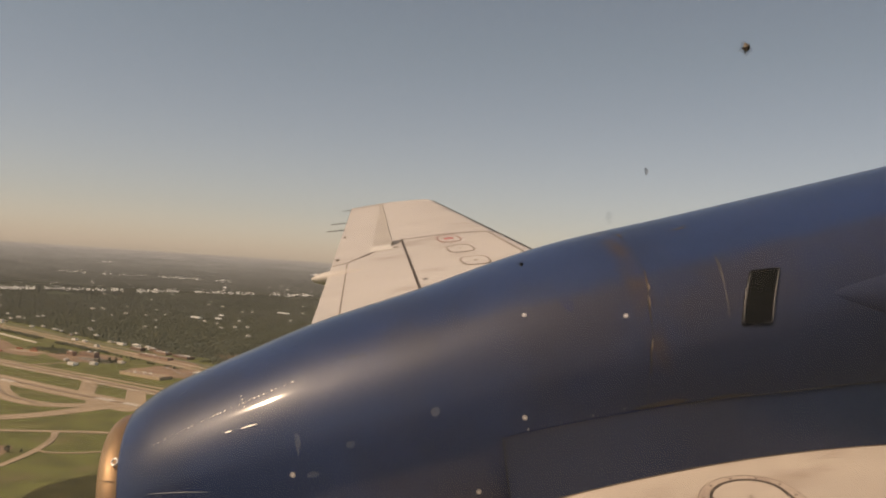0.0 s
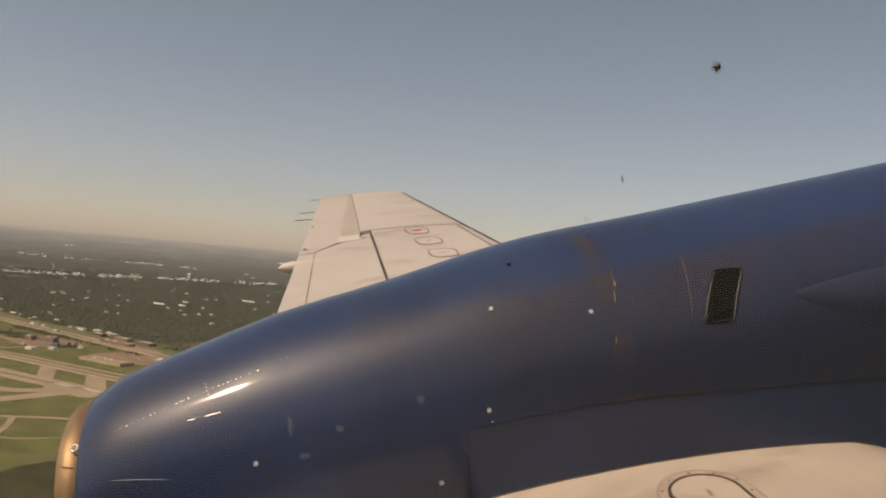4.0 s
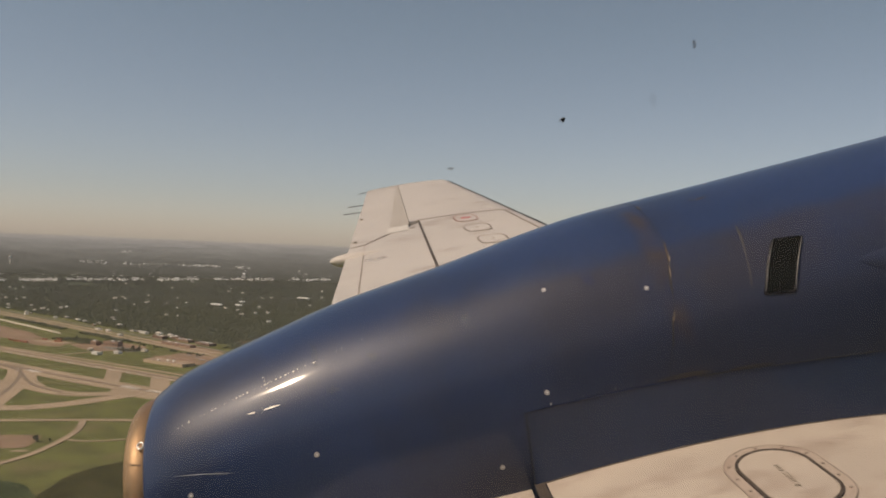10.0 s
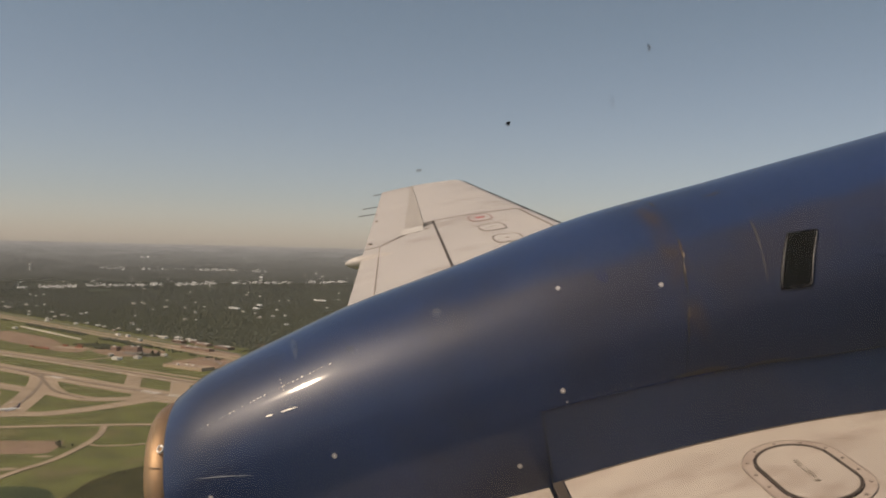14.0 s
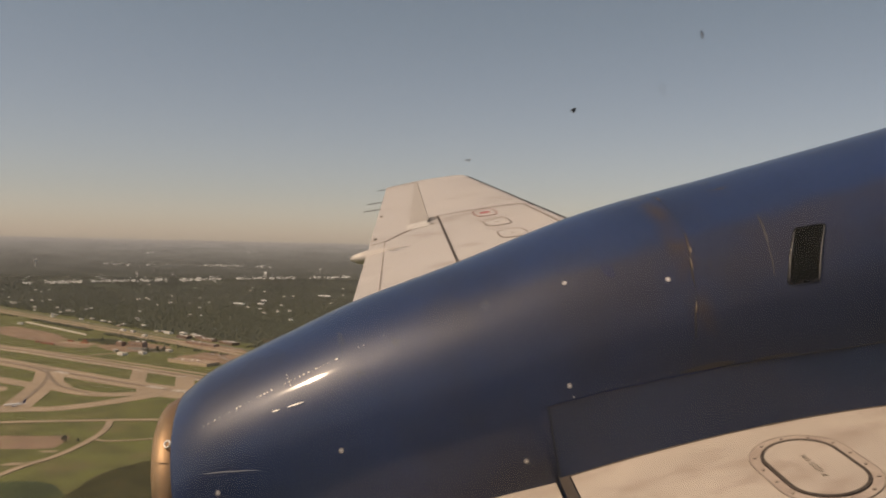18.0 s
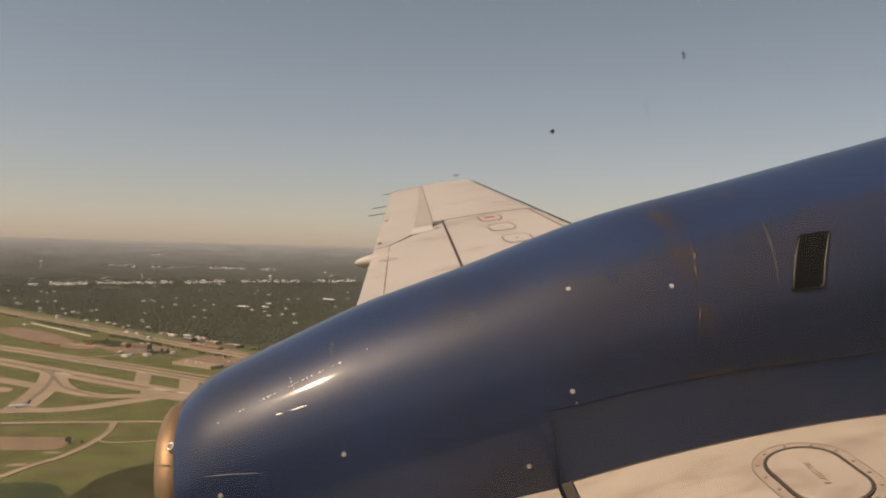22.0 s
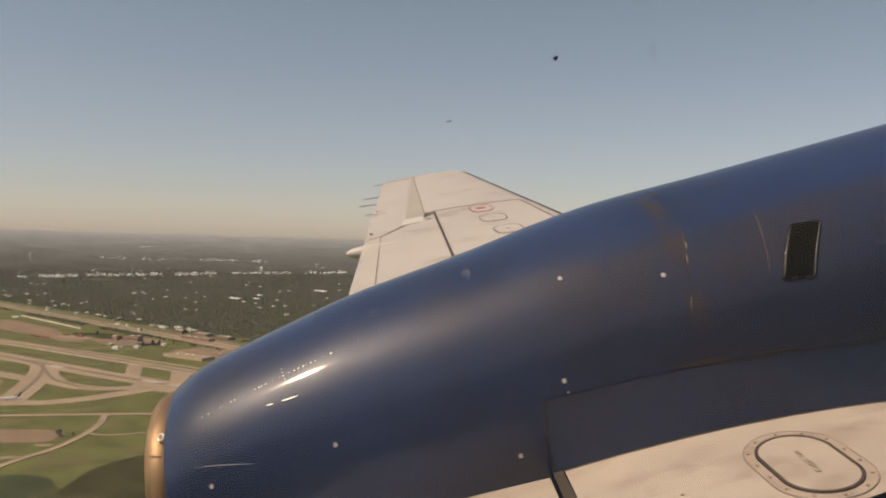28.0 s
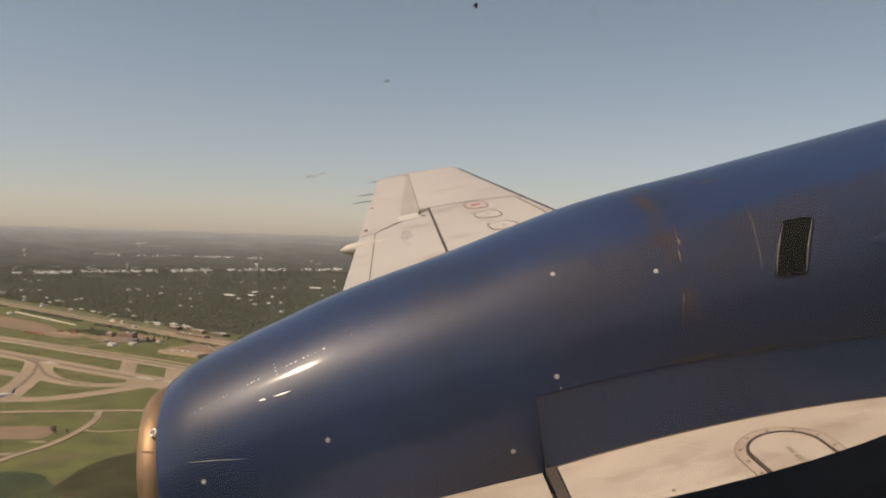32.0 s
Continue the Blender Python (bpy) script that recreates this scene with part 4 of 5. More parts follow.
for k in range(-5, 6):
    cx = WIN_C[0] + PITCH_X * k
    rows = []
    for sc, r in ((1.5, FR + 0.002), (1.48, FR + 0.004), (1.30, FR + 0.004), (1.25, FR - 0.002), (1.0, FR - 0.018), (1.02, FR - 0.03), (1.2, FR - 0.072), (1.6, FR - 0.074)):
        rows.append([hull_pt(cx + WIN_HX * sc * x, WIN_C[1] + WIN_HZ * sc * z, r) for x, z in win_shape])
    wf = part("cabin_window", grid(rows, True), M_FRAME, plane_, "black gasketed oval cabin window", True)
    rows = []
    for sc, y in ((0.01, 0.1025), (1.04, 0.1025), (1.04, 0.1055), (0.01, 0.1055)):
        rows.append([Vector((cx + WIN_HX * sc * x, y, WIN_C[1] + WIN_HZ * sc * z)) for x, z in win_shape])
    pane = part("pane", grid(rows, True), M_PANE, wf, "slightly hazy acrylic pane")
    pane.visible_shadow = False
    rows = [[Vector((cx + WIN_HX * sc * x, y, WIN_C[1] + WIN_HZ * sc * z)) for x, z in win_shape] for sc, y in ((0.01, 0.0797), (1.1, 0.0797), (1.1, 0.0812), (0.01, 0.0812))]
    pane = part("inner_pane", grid(rows, True), M_INNER, wf, "thin clear inner pane")
    pane.visible_shadow = False

# ---- ground: x to the aircraft's front, y away from it; the airfield's axes lie turned ----
D, N = Vector((0.742, -0.67, 0)), Vector((0.67, 0.742, 0))


def field(s, n, z=0.0):
    """A place on the airfield: s along its runways, n across them."""
    return D * s + N * n + Vector((0, 0, z))


def terrain(x, y):
    r = math.hypot(x, y)
    f = max(0.0, r - 3000) / 1950
    return 186 * f * f * (3 - 2 * f) if f < 1 else 186


def split_ground():
    """Grass on the airfield, dark woodland floor beyond the highway."""
    m = M_GRASS.copy()
    m.name = "ground_grass_and_wood_floor"
    t = m.node_tree
    b = t.nodes["Principled BSDF"]
    old = b.inputs["Base Color"].links[0].from_socket
    co = t.nodes.new("ShaderNodeTexCoord")
    dot = t.nodes.new("ShaderNodeVectorMath")
    dot.operation = "DOT_PRODUCT"
    t.links.new(co.outputs["Object"], dot.inputs[0])
    dot.inputs[1].default_value = N
    nz = t.nodes.new("ShaderNodeTexNoise")
    nz.inputs["Scale"].default_value = 0.006
    t.links.new(co.outputs["Object"], nz.inputs["Vector"])
    add = t.nodes.new("ShaderNodeMath")
    add.operation = "MULTIPLY_ADD"
    t.links.new(nz.outputs["Fac"], add.inputs[0])
    add.inputs[1].default_value = 90
    t.links.new(dot.outputs["Value"], add.inputs[2])
    mr = t.nodes.new("ShaderNodeMapRange")
    t.links.new(add.outputs[0], mr.inputs[0])
    mr.inputs[1].default_value, mr.inputs[2].default_value = 985, 1010
    mx = t.nodes.new("ShaderNodeMix")
    mx.data_type = "RGBA"
    t.links.new(mr.outputs[0], mx.inputs[0])
    t.links.new(old, mx.inputs[6])
    nz2 = t.nodes.new("ShaderNodeTexNoise")
    nz2.inputs["Scale"].default_value, nz2.inputs["Detail"].default_value = 0.03, 8
    t.links.new(co.outputs["Object"], nz2.inputs["Vector"])
    cr = t.nodes.new("ShaderNodeValToRGB")
    cr.color_ramp.elements[0].color, cr.color_ramp.elements[1].color = (0.065, 0.073, 0.048, 1), (0.10, 0.108, 0.072, 1)
    cr.color_ramp.elements[0].position, cr.color_ramp.elements[1].position = 0.35, 0.75
    t.links.new(nz2.outputs["Fac"], cr.inputs[0])
    t.links.new(cr.outputs[0], mx.inputs[7])
    t.links.new(mx.outputs[2], b.inputs["Base Color"])
    return m


rings = [0, 60, 150, 300, 500, 700, 900, 1100, 1300, 1600, 1900, 2200, 2600] + [3000 + 65 * i for i in range(31)] + [5200, 7000]
segs = 160
rows = [[(max(r, 0.01) * math.cos(a), max(r, 0.01) * math.sin(a), terrain(r, 0)) for a in loop_a(segs)] for r in rings]
ground = finish("ground", grid(rows, True), split_ground(), None, "", True)
tagged(ground, "dry green airfield grass running into distant wooded land", "ground", kind="structure")


# ---- paved strips ----
def ribbon(pts, width, z, sub=10):
    """A flat strip along smooth points."""
    line = []
    for i in range(len(pts) - 1):
        p0, p1, p2, p3 = (Vector(pts[max(0, min(len(pts) - 1, i + k))]) for k in (-1, 0, 1, 2))
        for k in range(sub):
            t = k / sub
            line.append(0.5 * (2 * p1 + (p2 - p0) * t + (2 * p0 - 5 * p1 + 4 * p2 - p3) * t * t + (3 * p1 - p0 - 3 * p2 + p3) * t**3))
    line.append(Vector(pts[-1]))
    rows = []
    for i, p in enumerate(line):
        d = (line[min(i + 1, len(line) - 1)] - line[max(i - 1, 0)])
        d.z = 0
        d.normalize()
        s = Vector((-d.y, d.x, 0)) * width / 2
        rows.append([Vector((q.x, q.y, zz)) for q, zz in ((p - s, 0.0), (p - s, z), (p + s, z), (p + s, 0.0))])
    return grid(rows)


def paved(name, pts, width, z, mat, label, category="pavement"):
    return tagged(finish(name, ribbon(pts, width, z), mat), label, category, kind="structure")


def line_sn(s0, s1, n, bend=0.0):
    return [field(s0 + (s1 - s0) * k / 4, n + bend * math.sin(math.pi * k / 4)) for k in range(5)]


paved("road", line_sn(-3600, 1200, 847), 15, 0.13, M_CONC, "pale concrete highway carriageway beside the airfield", "road")
paved("road", line_sn(-3600, 1200, 869), 13, 0.16, M_CONC, "pale concrete highway carriageway along the woods", "road")
paved("road", line_sn(-3600, 1200, 893), 8, 0.19, M_ASPH, "asphalt frontage road beside the highway", "road")
paved("road", [(-1000, 1600, 0), (-880, 1548, 0), (-797, 1512, 0), (-590, 1388, 0), (-470, 1316, 0), (-330, 1226, 0), (-60, 1050, 0)], 9, 0.22, M_CONC, "narrow pale perimeter road", "road")
paved("runway", [(-1700, 2040, 0), (-1250, 1772, 0), (-781, 1478, 0), (-677, 1417, 0), (-576, 1350, 0), (-458, 1275, 0), (-339, 1196, 0), (60, 936, 0)], 30, 0.25, M_CONC, "pale concrete runway with worn markings", "runway")
paved("taxiway", [(-1650, 1940, 0), (-1200, 1645, 0), (-780, 1375, 0), (-696, 1322, 0), (-567, 1236, 0), (-453, 1160, 0), (-355, 1101, 0), (-301, 1067, 0), (-240, 1026, 0)], 42, 0.28, M_CONC, "broad pale concrete taxiway", "taxiway")
paved("taxiway", [(-900, 1335, 0), (-653, 1182, 0), (-606, 1152, 0), (-541, 1114, 0), (-492, 1091, 0), (-440, 1060, 0), (-400, 1058, 0), (-355, 1085, 0)], 26, 0.31, M_CONC, "pale concrete taxiway", "taxiway")
paved("taxiway", [(-760, 900, 0), (-580, 928, 0), (-515, 938, 0), (-472, 955, 0), (-440, 962, 0), (-407, 990, 0), (-378, 1029, 0), (-352, 1068, 0), (-330, 1100, 0)], 27, 0.34, M_CONC, "curving pale concrete taxiway", "taxiway")
paved("taxiway", [(-575, 1240, 0), (-548, 1180, 0), (-526, 1120, 0), (-506, 1050, 0), (-484, 960, 0)], 34, 0.37, M_CONC, "pale concrete connecting taxiway", "taxiway")
paved("taxiway", [(-560, 1225, 0), (-520, 1140, 0), (-488, 1095, 0)], 26, 0.40, M_CONC, "pale concrete connecting taxiway", "taxiway")
paved("taxiway", [(-446, 1262, 0), (-425, 1195, 0), (-405, 1125, 0)], 22, 0.43, M_CONC, "pale concrete connecting taxiway", "taxiway")
paved("taxiway", [(-362, 1210, 0), (-345, 1150, 0), (-325, 1085, 0)], 26, 0.46, M_CONC, "pale concrete connecting taxiway", "taxiway")
paved("taxiway", [(-1010, 1620, 0), (-900, 1480, 0), (-800, 1350, 0)], 26, 0.49, M_CONC, "pale concrete connecting taxiway", "taxiway")
paved("road", [(-700, 830, 0), (-520, 868, 0), (-465, 885, 0), (-382, 903, 0), (-295, 916, 0), (-236, 905, 0), (-120, 830, 0)], 9, 0.52, M_CONC, "narrow pale perimeter road", "road")
paved("road", [(-372, 630, 0), (-365, 664, 0), (-360, 689, 0), (-353, 723, 0), (-342, 755, 0), (-337, 803, 0), (-339, 856, 0), (-352, 907, 0)], 7, 0.55, M_CONC, "narrow pale curving access road", "road")
paved("road", [(-341, 826, 0), (-322, 816, 0), (-297, 820, 0), (-278, 829, 0), (-200, 856, 0)], 3.5, 0.58, M_CONC, "narrow pale track", "road")
paved("road", [(-590, 1380, 0), (-549, 1439, 0), (-520, 1475, 0)], 6, 0.61, M_CONC, "narrow pale lane to the offices", "road")


M_TRACK = material("rubber_darkened_concrete", (0.235, 0.178, 0.128), 0.85, 0.0, 0.2, 0.02, stain=(0.165, 0.125, 0.09), stain_scale=0.04, stain_amount=0.7)
paved("wheel_track", [(-1200, 1645, 0), (-780, 1375, 0), (-567, 1236, 0), (-453, 1160, 0), (-355, 1101, 0), (-301, 1067, 0)], 7, 0.64, M_TRACK, "rubber-darkened streak along the taxiway's middle", "marking")
paved("wheel_track", [(-781, 1478, 0), (-677, 1417, 0), (-576, 1350, 0), (-458, 1275, 0), (-339, 1196, 0), (-200, 1105, 0)], 6, 0.64, M_TRACK, "rubber-darkened streak along the runway's middle", "marking")
paved("wheel_track", [(-575, 1240, 0), (-548, 1180, 0), (-526, 1120, 0), (-506, 1050, 0), (-490, 985, 0)], 5, 0.67, M_TRACK, "rubber-darkened curve where aircraft turn", "marking")
paved("wheel_track", [(-620, 1268, 0), (-566, 1215, 0), (-520, 1140, 0), (-488, 1098, 0), (-440, 1062, 0)], 5, 0.70, M_TRACK, "rubber-darkened curve where aircraft turn", "marking")


def patch(cx, cy, rx, ry, turn, z, wob, n=48, power=1.0):
    """A flat patch of ground with an uneven rim."""
    c, s = math.cos(radians(turn)), math.sin(radians(turn))
    rim = []
    for k in range(n):
        a = math.tau * k / n
        w = 1 + wob * noise.noise(Vector((cx * 0.01 + math.cos(a) * 1.3, cy * 0.01 + math.sin(a) * 1.3, rx * 0.1)))
        x, y = (math.copysign(abs(f) ** power, f) for f in (math.cos(a), math.sin(a)))
        rim.append((rx * w * x, ry * w * y))
    rows = [[(cx + (x * c - y * s) * f, cy + (x * s + y * c) * f, zz) for x, y in rim] for f, zz in ((1, 0), (0.995, z), (0.5, z), (0.01, z))]
    return grid(rows, True)


TURN = math.degrees(math.atan2(D.y, D.x))


def spot(name, x, y, hx, hy, turn, mat, label, z=0.06, wob=0.1, power=0.5, category="ground"):
    return tagged(finish(name, patch(x, y, hx, hy, turn, z, wob, power=power), mat), label, category, kind="structure")


spot("apron", -1150, 1560, 330, 60, -35, M_CONC, "broad tan concrete apron", 0.05, 0.05, 0.4, "apron")
spot("apron", -350, 1080, 46, 22, -35, M_CONC, "tan concrete wedge where taxiways meet", 0.08, 0.1, 0.6, "apron")
spot("apron", -760, 1130, 110, 40, -33, M_CONC, "tan concrete apron", 0.05, 0.1, 0.4, "apron")
spot("apron", -1180, 1980, 260, 40, -40, M_CONC, "tan concrete apron round the terminal", 0.05, 0.05, 0.4, "apron")
spot("bare_ground", -575, 1084, 26, 12, -30, M_CONC, "pale pad of graded earth among grass", 0.07, 0.35, 0.7)
spot("bare_ground", -845, 1705, 165, 40, -42, M_SOIL, "bare brown construction ground along a pale wall", 0.07, 0.25, 0.5)
spot("bare_ground", -676, 1545, 62, 34, -30, M_SOIL, "bare tan graded earth beside the runway", 0.06, 0.4, 0.8)
spot("bare_ground", -668, 1556, 40, 14, -25, M_CONC, "pale heap of graded sand", 0.075, 0.5, 0.9)
spot("bare_ground", -545, 1520, 70, 52, -38, M_SOIL, "bare tan ground round low offices", 0.06, 0.3, 0.7)
spot("car_park", -520, 1492, 46, 18, -35, M_ASPH, "worn asphalt yard beside low offices", 0.075, 0.2, 0.5)
spot("car_park", -355, 1400, 85, 42, -33, M_SOIL, "tan gravel lot beside the warehouse", 0.075, 0.2, 0.5)
spot("bare_ground", -430, 1560, 110, 30, -42, M_SOIL, "bare tan verge beside the highway", 0.055, 0.4, 0.8)
spot("bare_ground", -420, 803, 62, 27, 4, M_SOIL, "bare brown earth patch", 0.07, 0.12, 0.3)
spot("bare_ground", -366, 727, 8, 4, 20, M_CONC, "pale gravel patch", 0.07, 0.4, 0.8)
spot("bare_ground", -356, 772, 8, 3, 0, M_CONC, "pale gravel patch", 0.07, 0.4, 0.8)
spot("car_park", -250, 1600, 130, 34, -42, M_SOIL, "tan car park beside the stores", 0.06, 0.15, 0.4)
spot("meadow", -196, 690, 84, 105, -25, M_WET, "dark wet meadow beside the airfield", 0.04, 0.25, 0.75)
spot("meadow", -330, 610, 60, 62, -10, M_MEADOW, "dark rough meadow", 0.03, 0.3, 0.8)
spot("clearing", -200, 1560, 110, 40, -40, M_GRASS, "grassy clearing among trees", 0.05, 0.4, 0.8)

# runway markings
marks = []
for k in range(44):
    f = k / 43
    marks.append(((-1250 + 1190 * f, 1772 - 770 * f, 0.66), (9, 0.7, 0.01), -32.8))
tagged(finish("runway_marking", boxes(marks), M_MARK), "faded white dashed runway centre line", "marking", kind="stuff")
for x0, y0, n in ((-545, 1216, 1), (-372, 1112, 1), (-585, 1236, 0), (-330, 1088, 1)):
    bars = [((x0 + 2.2 * k, y0 + 3.4 * k, 0.66), (16, 0.9, 0.01), -32.8) for k in range(-n, n + 1)]
    tagged(finish("threshold_marking", boxes(bars), M_MARK), "worn white painted bars on the taxiway", "marking", kind="stuff")

# ---- trees ----
def ico_data():
    bm = bmesh.new()
    bmesh.ops.create_icosphere(bm, subdivisions=1, radius=1)
    v = [x.co.copy() for x in bm.verts]
    f = [tuple(q.index for q in x.verts) for x in bm.faces]
    bm.free()
    return v, f


def clump_mesh(name, places, mat):
    """Joined leaf clumps: (x, y, z, radius, height)."""
    iv, jf = ico_data()
    base, tri = np.array([tuple(v) for v in iv]), np.array(jf)
    p = np.array(places)
    rng = np.random.default_rng(5)
    jit = 1 + rng.uniform(-0.28, 0.28, (len(p), len(base), 1))
    size = np.stack([p[:, 3], p[:, 3], p[:, 4] / 2], 1)[:, None, :]
    mid = np.stack([p[:, 0], p[:, 1], p[:, 2] + p[:, 4] / 2 * 0.85], 1)[:, None, :]
    verts = (base[None] * jit * size + mid).reshape(-1, 3)
    faces = (tri[None] + (np.arange(len(p)) * len(base))[:, None, None]).reshape(-1, 3)
    me = bpy.data.meshes.new(name)
    me.from_pydata(verts.tolist(), [], faces.tolist())
    me.polygons.foreach_set("use_smooth", [True] * len(faces))
    me.materials.append(mat)
    return new(name, me)


def tree_material():
    m = M_TREE.copy()
    m.name = "varied_tree_foliage"
    t = m.node_tree
    b = t.nodes["Principled BSDF"]
    old = b.inputs["Base Color"].links[0].from_socket
    g = t.nodes.new("ShaderNodeNewGeometry")
    hs = t.nodes.new("ShaderNodeHueSaturation")
    mr = t.nodes.new("ShaderNodeMapRange")
    mr.inputs[3].default_value, mr.inputs[4].default_value = 0.86, 1.16
    t.links.new(g.outputs["Random Per Island"], mr.inputs[0])
    t.links.new(mr.outputs[0], hs.inputs["Value"])
    t.links.new(old, hs.inputs["Color"])
    t.links.new(hs.outputs[0], b.inputs["Base Color"])
    return m


M_TREEV = tree_material()
# far foliage made paler and greyer: aerial haze put into the colour
M_TREEF = material("distant_hazed_foliage", (0.128, 0.130, 0.106), 0.95, 0.0, 0.25, 0.004, stain=(0.110, 0.117, 0.112), stain_scale=0.01, stain_amount=0.6)
rnd = random.Random(11)
houses = []
while len(houses) < 110:
    s, n = rnd.uniform(-3300, 500), 950 + 1450 * rnd.random() ** 1.4
    p = field(s, n)
    if p.y < 1400 or math.hypot(p.x + 330, p.y - 1620) < 130 or not -0.68 < p.x / p.y < 0.35:
        continue
    if noise.noise(Vector((p.x * 0.003, p.y * 0.003, 4.0))) < -0.05:
        continue
    houses.append((p.x, p.y))
cells = {}
for hx, hy in houses:
    cells.setdefault((int(hx // 60), int(hy // 60)), []).append((hx, hy))


def near_house(x, y, gap):
    for i in (-1, 0, 1):
        for j in (-1, 0, 1):
            for hx, hy in cells.get((int(x // 60) + i, int(y // 60) + j), ()):
                # keep the side that faces the airfield open
                if -gap < y - hy < gap * 0.7 and abs(x - hx) < gap:
                    return True
    return False


wood, far_wood = [], []
tries = 0
while len(wood) + len(far_wood) < 100000 and tries < 300000:
    tries += 1
    y = 1150 + 2650 * rnd.random() ** 0.8
    x = y * rnd.uniform(-0.70, 0.35)
    n = x * N.x + y * N.y
    if n < 917 + 22 * noise.noise(Vector((x * 0.004, 9.0, 0))) or math.hypot(x, y) > 3950:
        continue
    s = x * D.x + y * D.y
    if math.hypot(x + 400, (y - 1590) * 1.6) < 55 or math.hypot(x + 200, y - 1560) < 95:
        continue
    if noise.noise(Vector((x * 0.004, y * 0.004, 0))) < -0.6 or near_house(x, y, 8):
        continue
    r = rnd.uniform(1.8, 4.6)
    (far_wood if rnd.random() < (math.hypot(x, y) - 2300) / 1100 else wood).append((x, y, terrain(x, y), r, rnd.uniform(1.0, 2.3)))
tagged(clump_mesh("woodland", wood, M_TREEV), "dense dark green suburban woodland beyond the airfield", "trees", kind="stuff")
for k in range(9000):
    r = 3400 + 300 * rnd.random()
    a = math.atan2(1, rnd.uniform(-0.72, 0.4))
    x, y = r * math.cos(a), r * math.sin(a)
    far_wood.append((x, y, terrain(x, y) - 1, rnd.uniform(3, 8), rnd.uniform(2, 4)))
# backdrop glows by itself, its haze painted in
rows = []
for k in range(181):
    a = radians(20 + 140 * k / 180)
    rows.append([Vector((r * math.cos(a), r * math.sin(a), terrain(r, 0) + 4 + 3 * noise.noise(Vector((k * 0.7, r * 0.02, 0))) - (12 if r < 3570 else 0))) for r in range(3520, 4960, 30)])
tagged(finish("backdrop", grid(rows), M_FAR, None, "", True), "self-lit grey-green distance with painted haze, rising to the skyline", "backdrop", kind="structure")
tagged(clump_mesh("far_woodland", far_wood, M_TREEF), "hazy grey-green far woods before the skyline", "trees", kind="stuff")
hedge = []
for k in range(1900):
    s = rnd.uniform(-2100, -1480) if k % 3 else rnd.uniform(-2300, 100)
    n = 822 + rnd.gauss(0, 5) if noise.noise(Vector((s * 0.008, 2.0, 0))) > -0.12 else None
    if n:
        p = field(s, n)
        hedge.append((p.x, p.y, 0, rnd.uniform(1, 2.8), rnd.uniform(1.5, 4)))
tagged(clump_mesh("hedgerow", hedge, M_TREEV), "scrubby trees along the highway verge", "trees", kind="stuff")


def tree(x, y, h, label):
    t = tagged(new("tree"), label, "tree", "trees on the airfield's edge")
    t.matrix_world = Matrix.Translation((x, y, 0))
    rows = [[Vector((h * 0.03 * (1 - 0.6 * f) * math.cos(a), h * 0.03 * (1 - 0.6 * f) * math.sin(a), h * 0.5 * f)) for a in loop_a(7)] for f in (0, 0.3, 0.6, 1)]
    part("trunk", grid(rows, True), M_BARK, t)
    rg = random.Random(int(x * 7 + y))
    pl = []
    for k in range(34):
        a, q = rg.uniform(0, math.tau), rg.random() ** 0.5
        zz = rg.uniform(0.22, 0.86)
        rr = h * 0.36 * q * math.sin(math.pi * min(1, zz * 0.85 + 0.12))
        pl.append((rr * math.cos(a), rr * math.sin(a), h * zz, h * rg.uniform(0.07, 0.13), h * rg.uniform(0.12, 0.2)))
    crown = clump_mesh("crown", pl, M_TREEV)
    crown.parent = t
    return t


for x, y, h in ((-357, 808, 7), (-345, 809, 4), (-361, 811, 5), (-490, 1470, 10), (-482, 1478, 9), (-640, 1600, 9), (-505, 1462, 8)):
    tree(x, y, h, "small dark green broadleaf tree on grass")


# ---- buildings ----
def gable(lx, ly, eave, ridge, over=0.5):
    """A pitched roof with thickness, its ridge along x."""
    a, b = lx / 2 + over, ly / 2 + over
    t = 0.25
    v = [(-a, -b, eave), (a, -b, eave), (a, 0, ridge), (-a, 0, ridge), (a, b, eave), (-a, b, eave)]
    v += [(x, y, z - t) for x, y, z in v]
    f = [(0, 1, 2, 3), (3, 2, 4, 5), (6, 9, 8, 7), (9, 11, 10, 8), (0, 6, 7, 1), (4, 10, 11, 5), (0, 3, 9, 6), (3, 5, 11, 9), (1, 7, 8, 2), (2, 8, 10, 4)]
    return mesh_from(v, f)


def walls_gable(lx, ly, eave, ridge):
    a, b = lx / 2, ly / 2
    v = [(-a, -b, 0), (a, -b, 0), (a, b, 0), (-a, b, 0), (-a, -b, eave), (a, -b, eave), (a, b, eave), (-a, b, eave), (a, 0, ridge - 0.2), (-a, 0, ridge - 0.2)]
    return mesh_from(v, [(0, 1, 5, 4), (2, 3, 7, 6), (1, 2, 6, 8, 5), (3, 0, 4, 9, 7), (0, 3, 2, 1)])


def house(lx, ly, wall_mat, roof_mat, label):
    h = tagged(new("house"), label, "house", "houses in the woods")
    part("wall", walls_gable(lx, ly, 4.6, 7.4), wall_mat, h)
    part("roof", gable(lx, ly, 4.6, 7.4), roof_mat, h)
    for x in (-lx * 0.28, lx * 0.28):
        part("window", boxes([((x, -ly / 2 - 0.04, 2.4), (0.7, 0.06, 0.7), 0)]), M_GLASS_D, h)
    return h


M_WALLW = material("white_house_siding", (0.74, 0.70, 0.63), 0.75, 0.0, 0.08, 0.3, object_random=0.2)
M_ROOFP = material("pale_sunlit_shingles", (0.50, 0.45, 0.40), 0.8, 0.0, 0.12, 0.3, object_random=0.3)
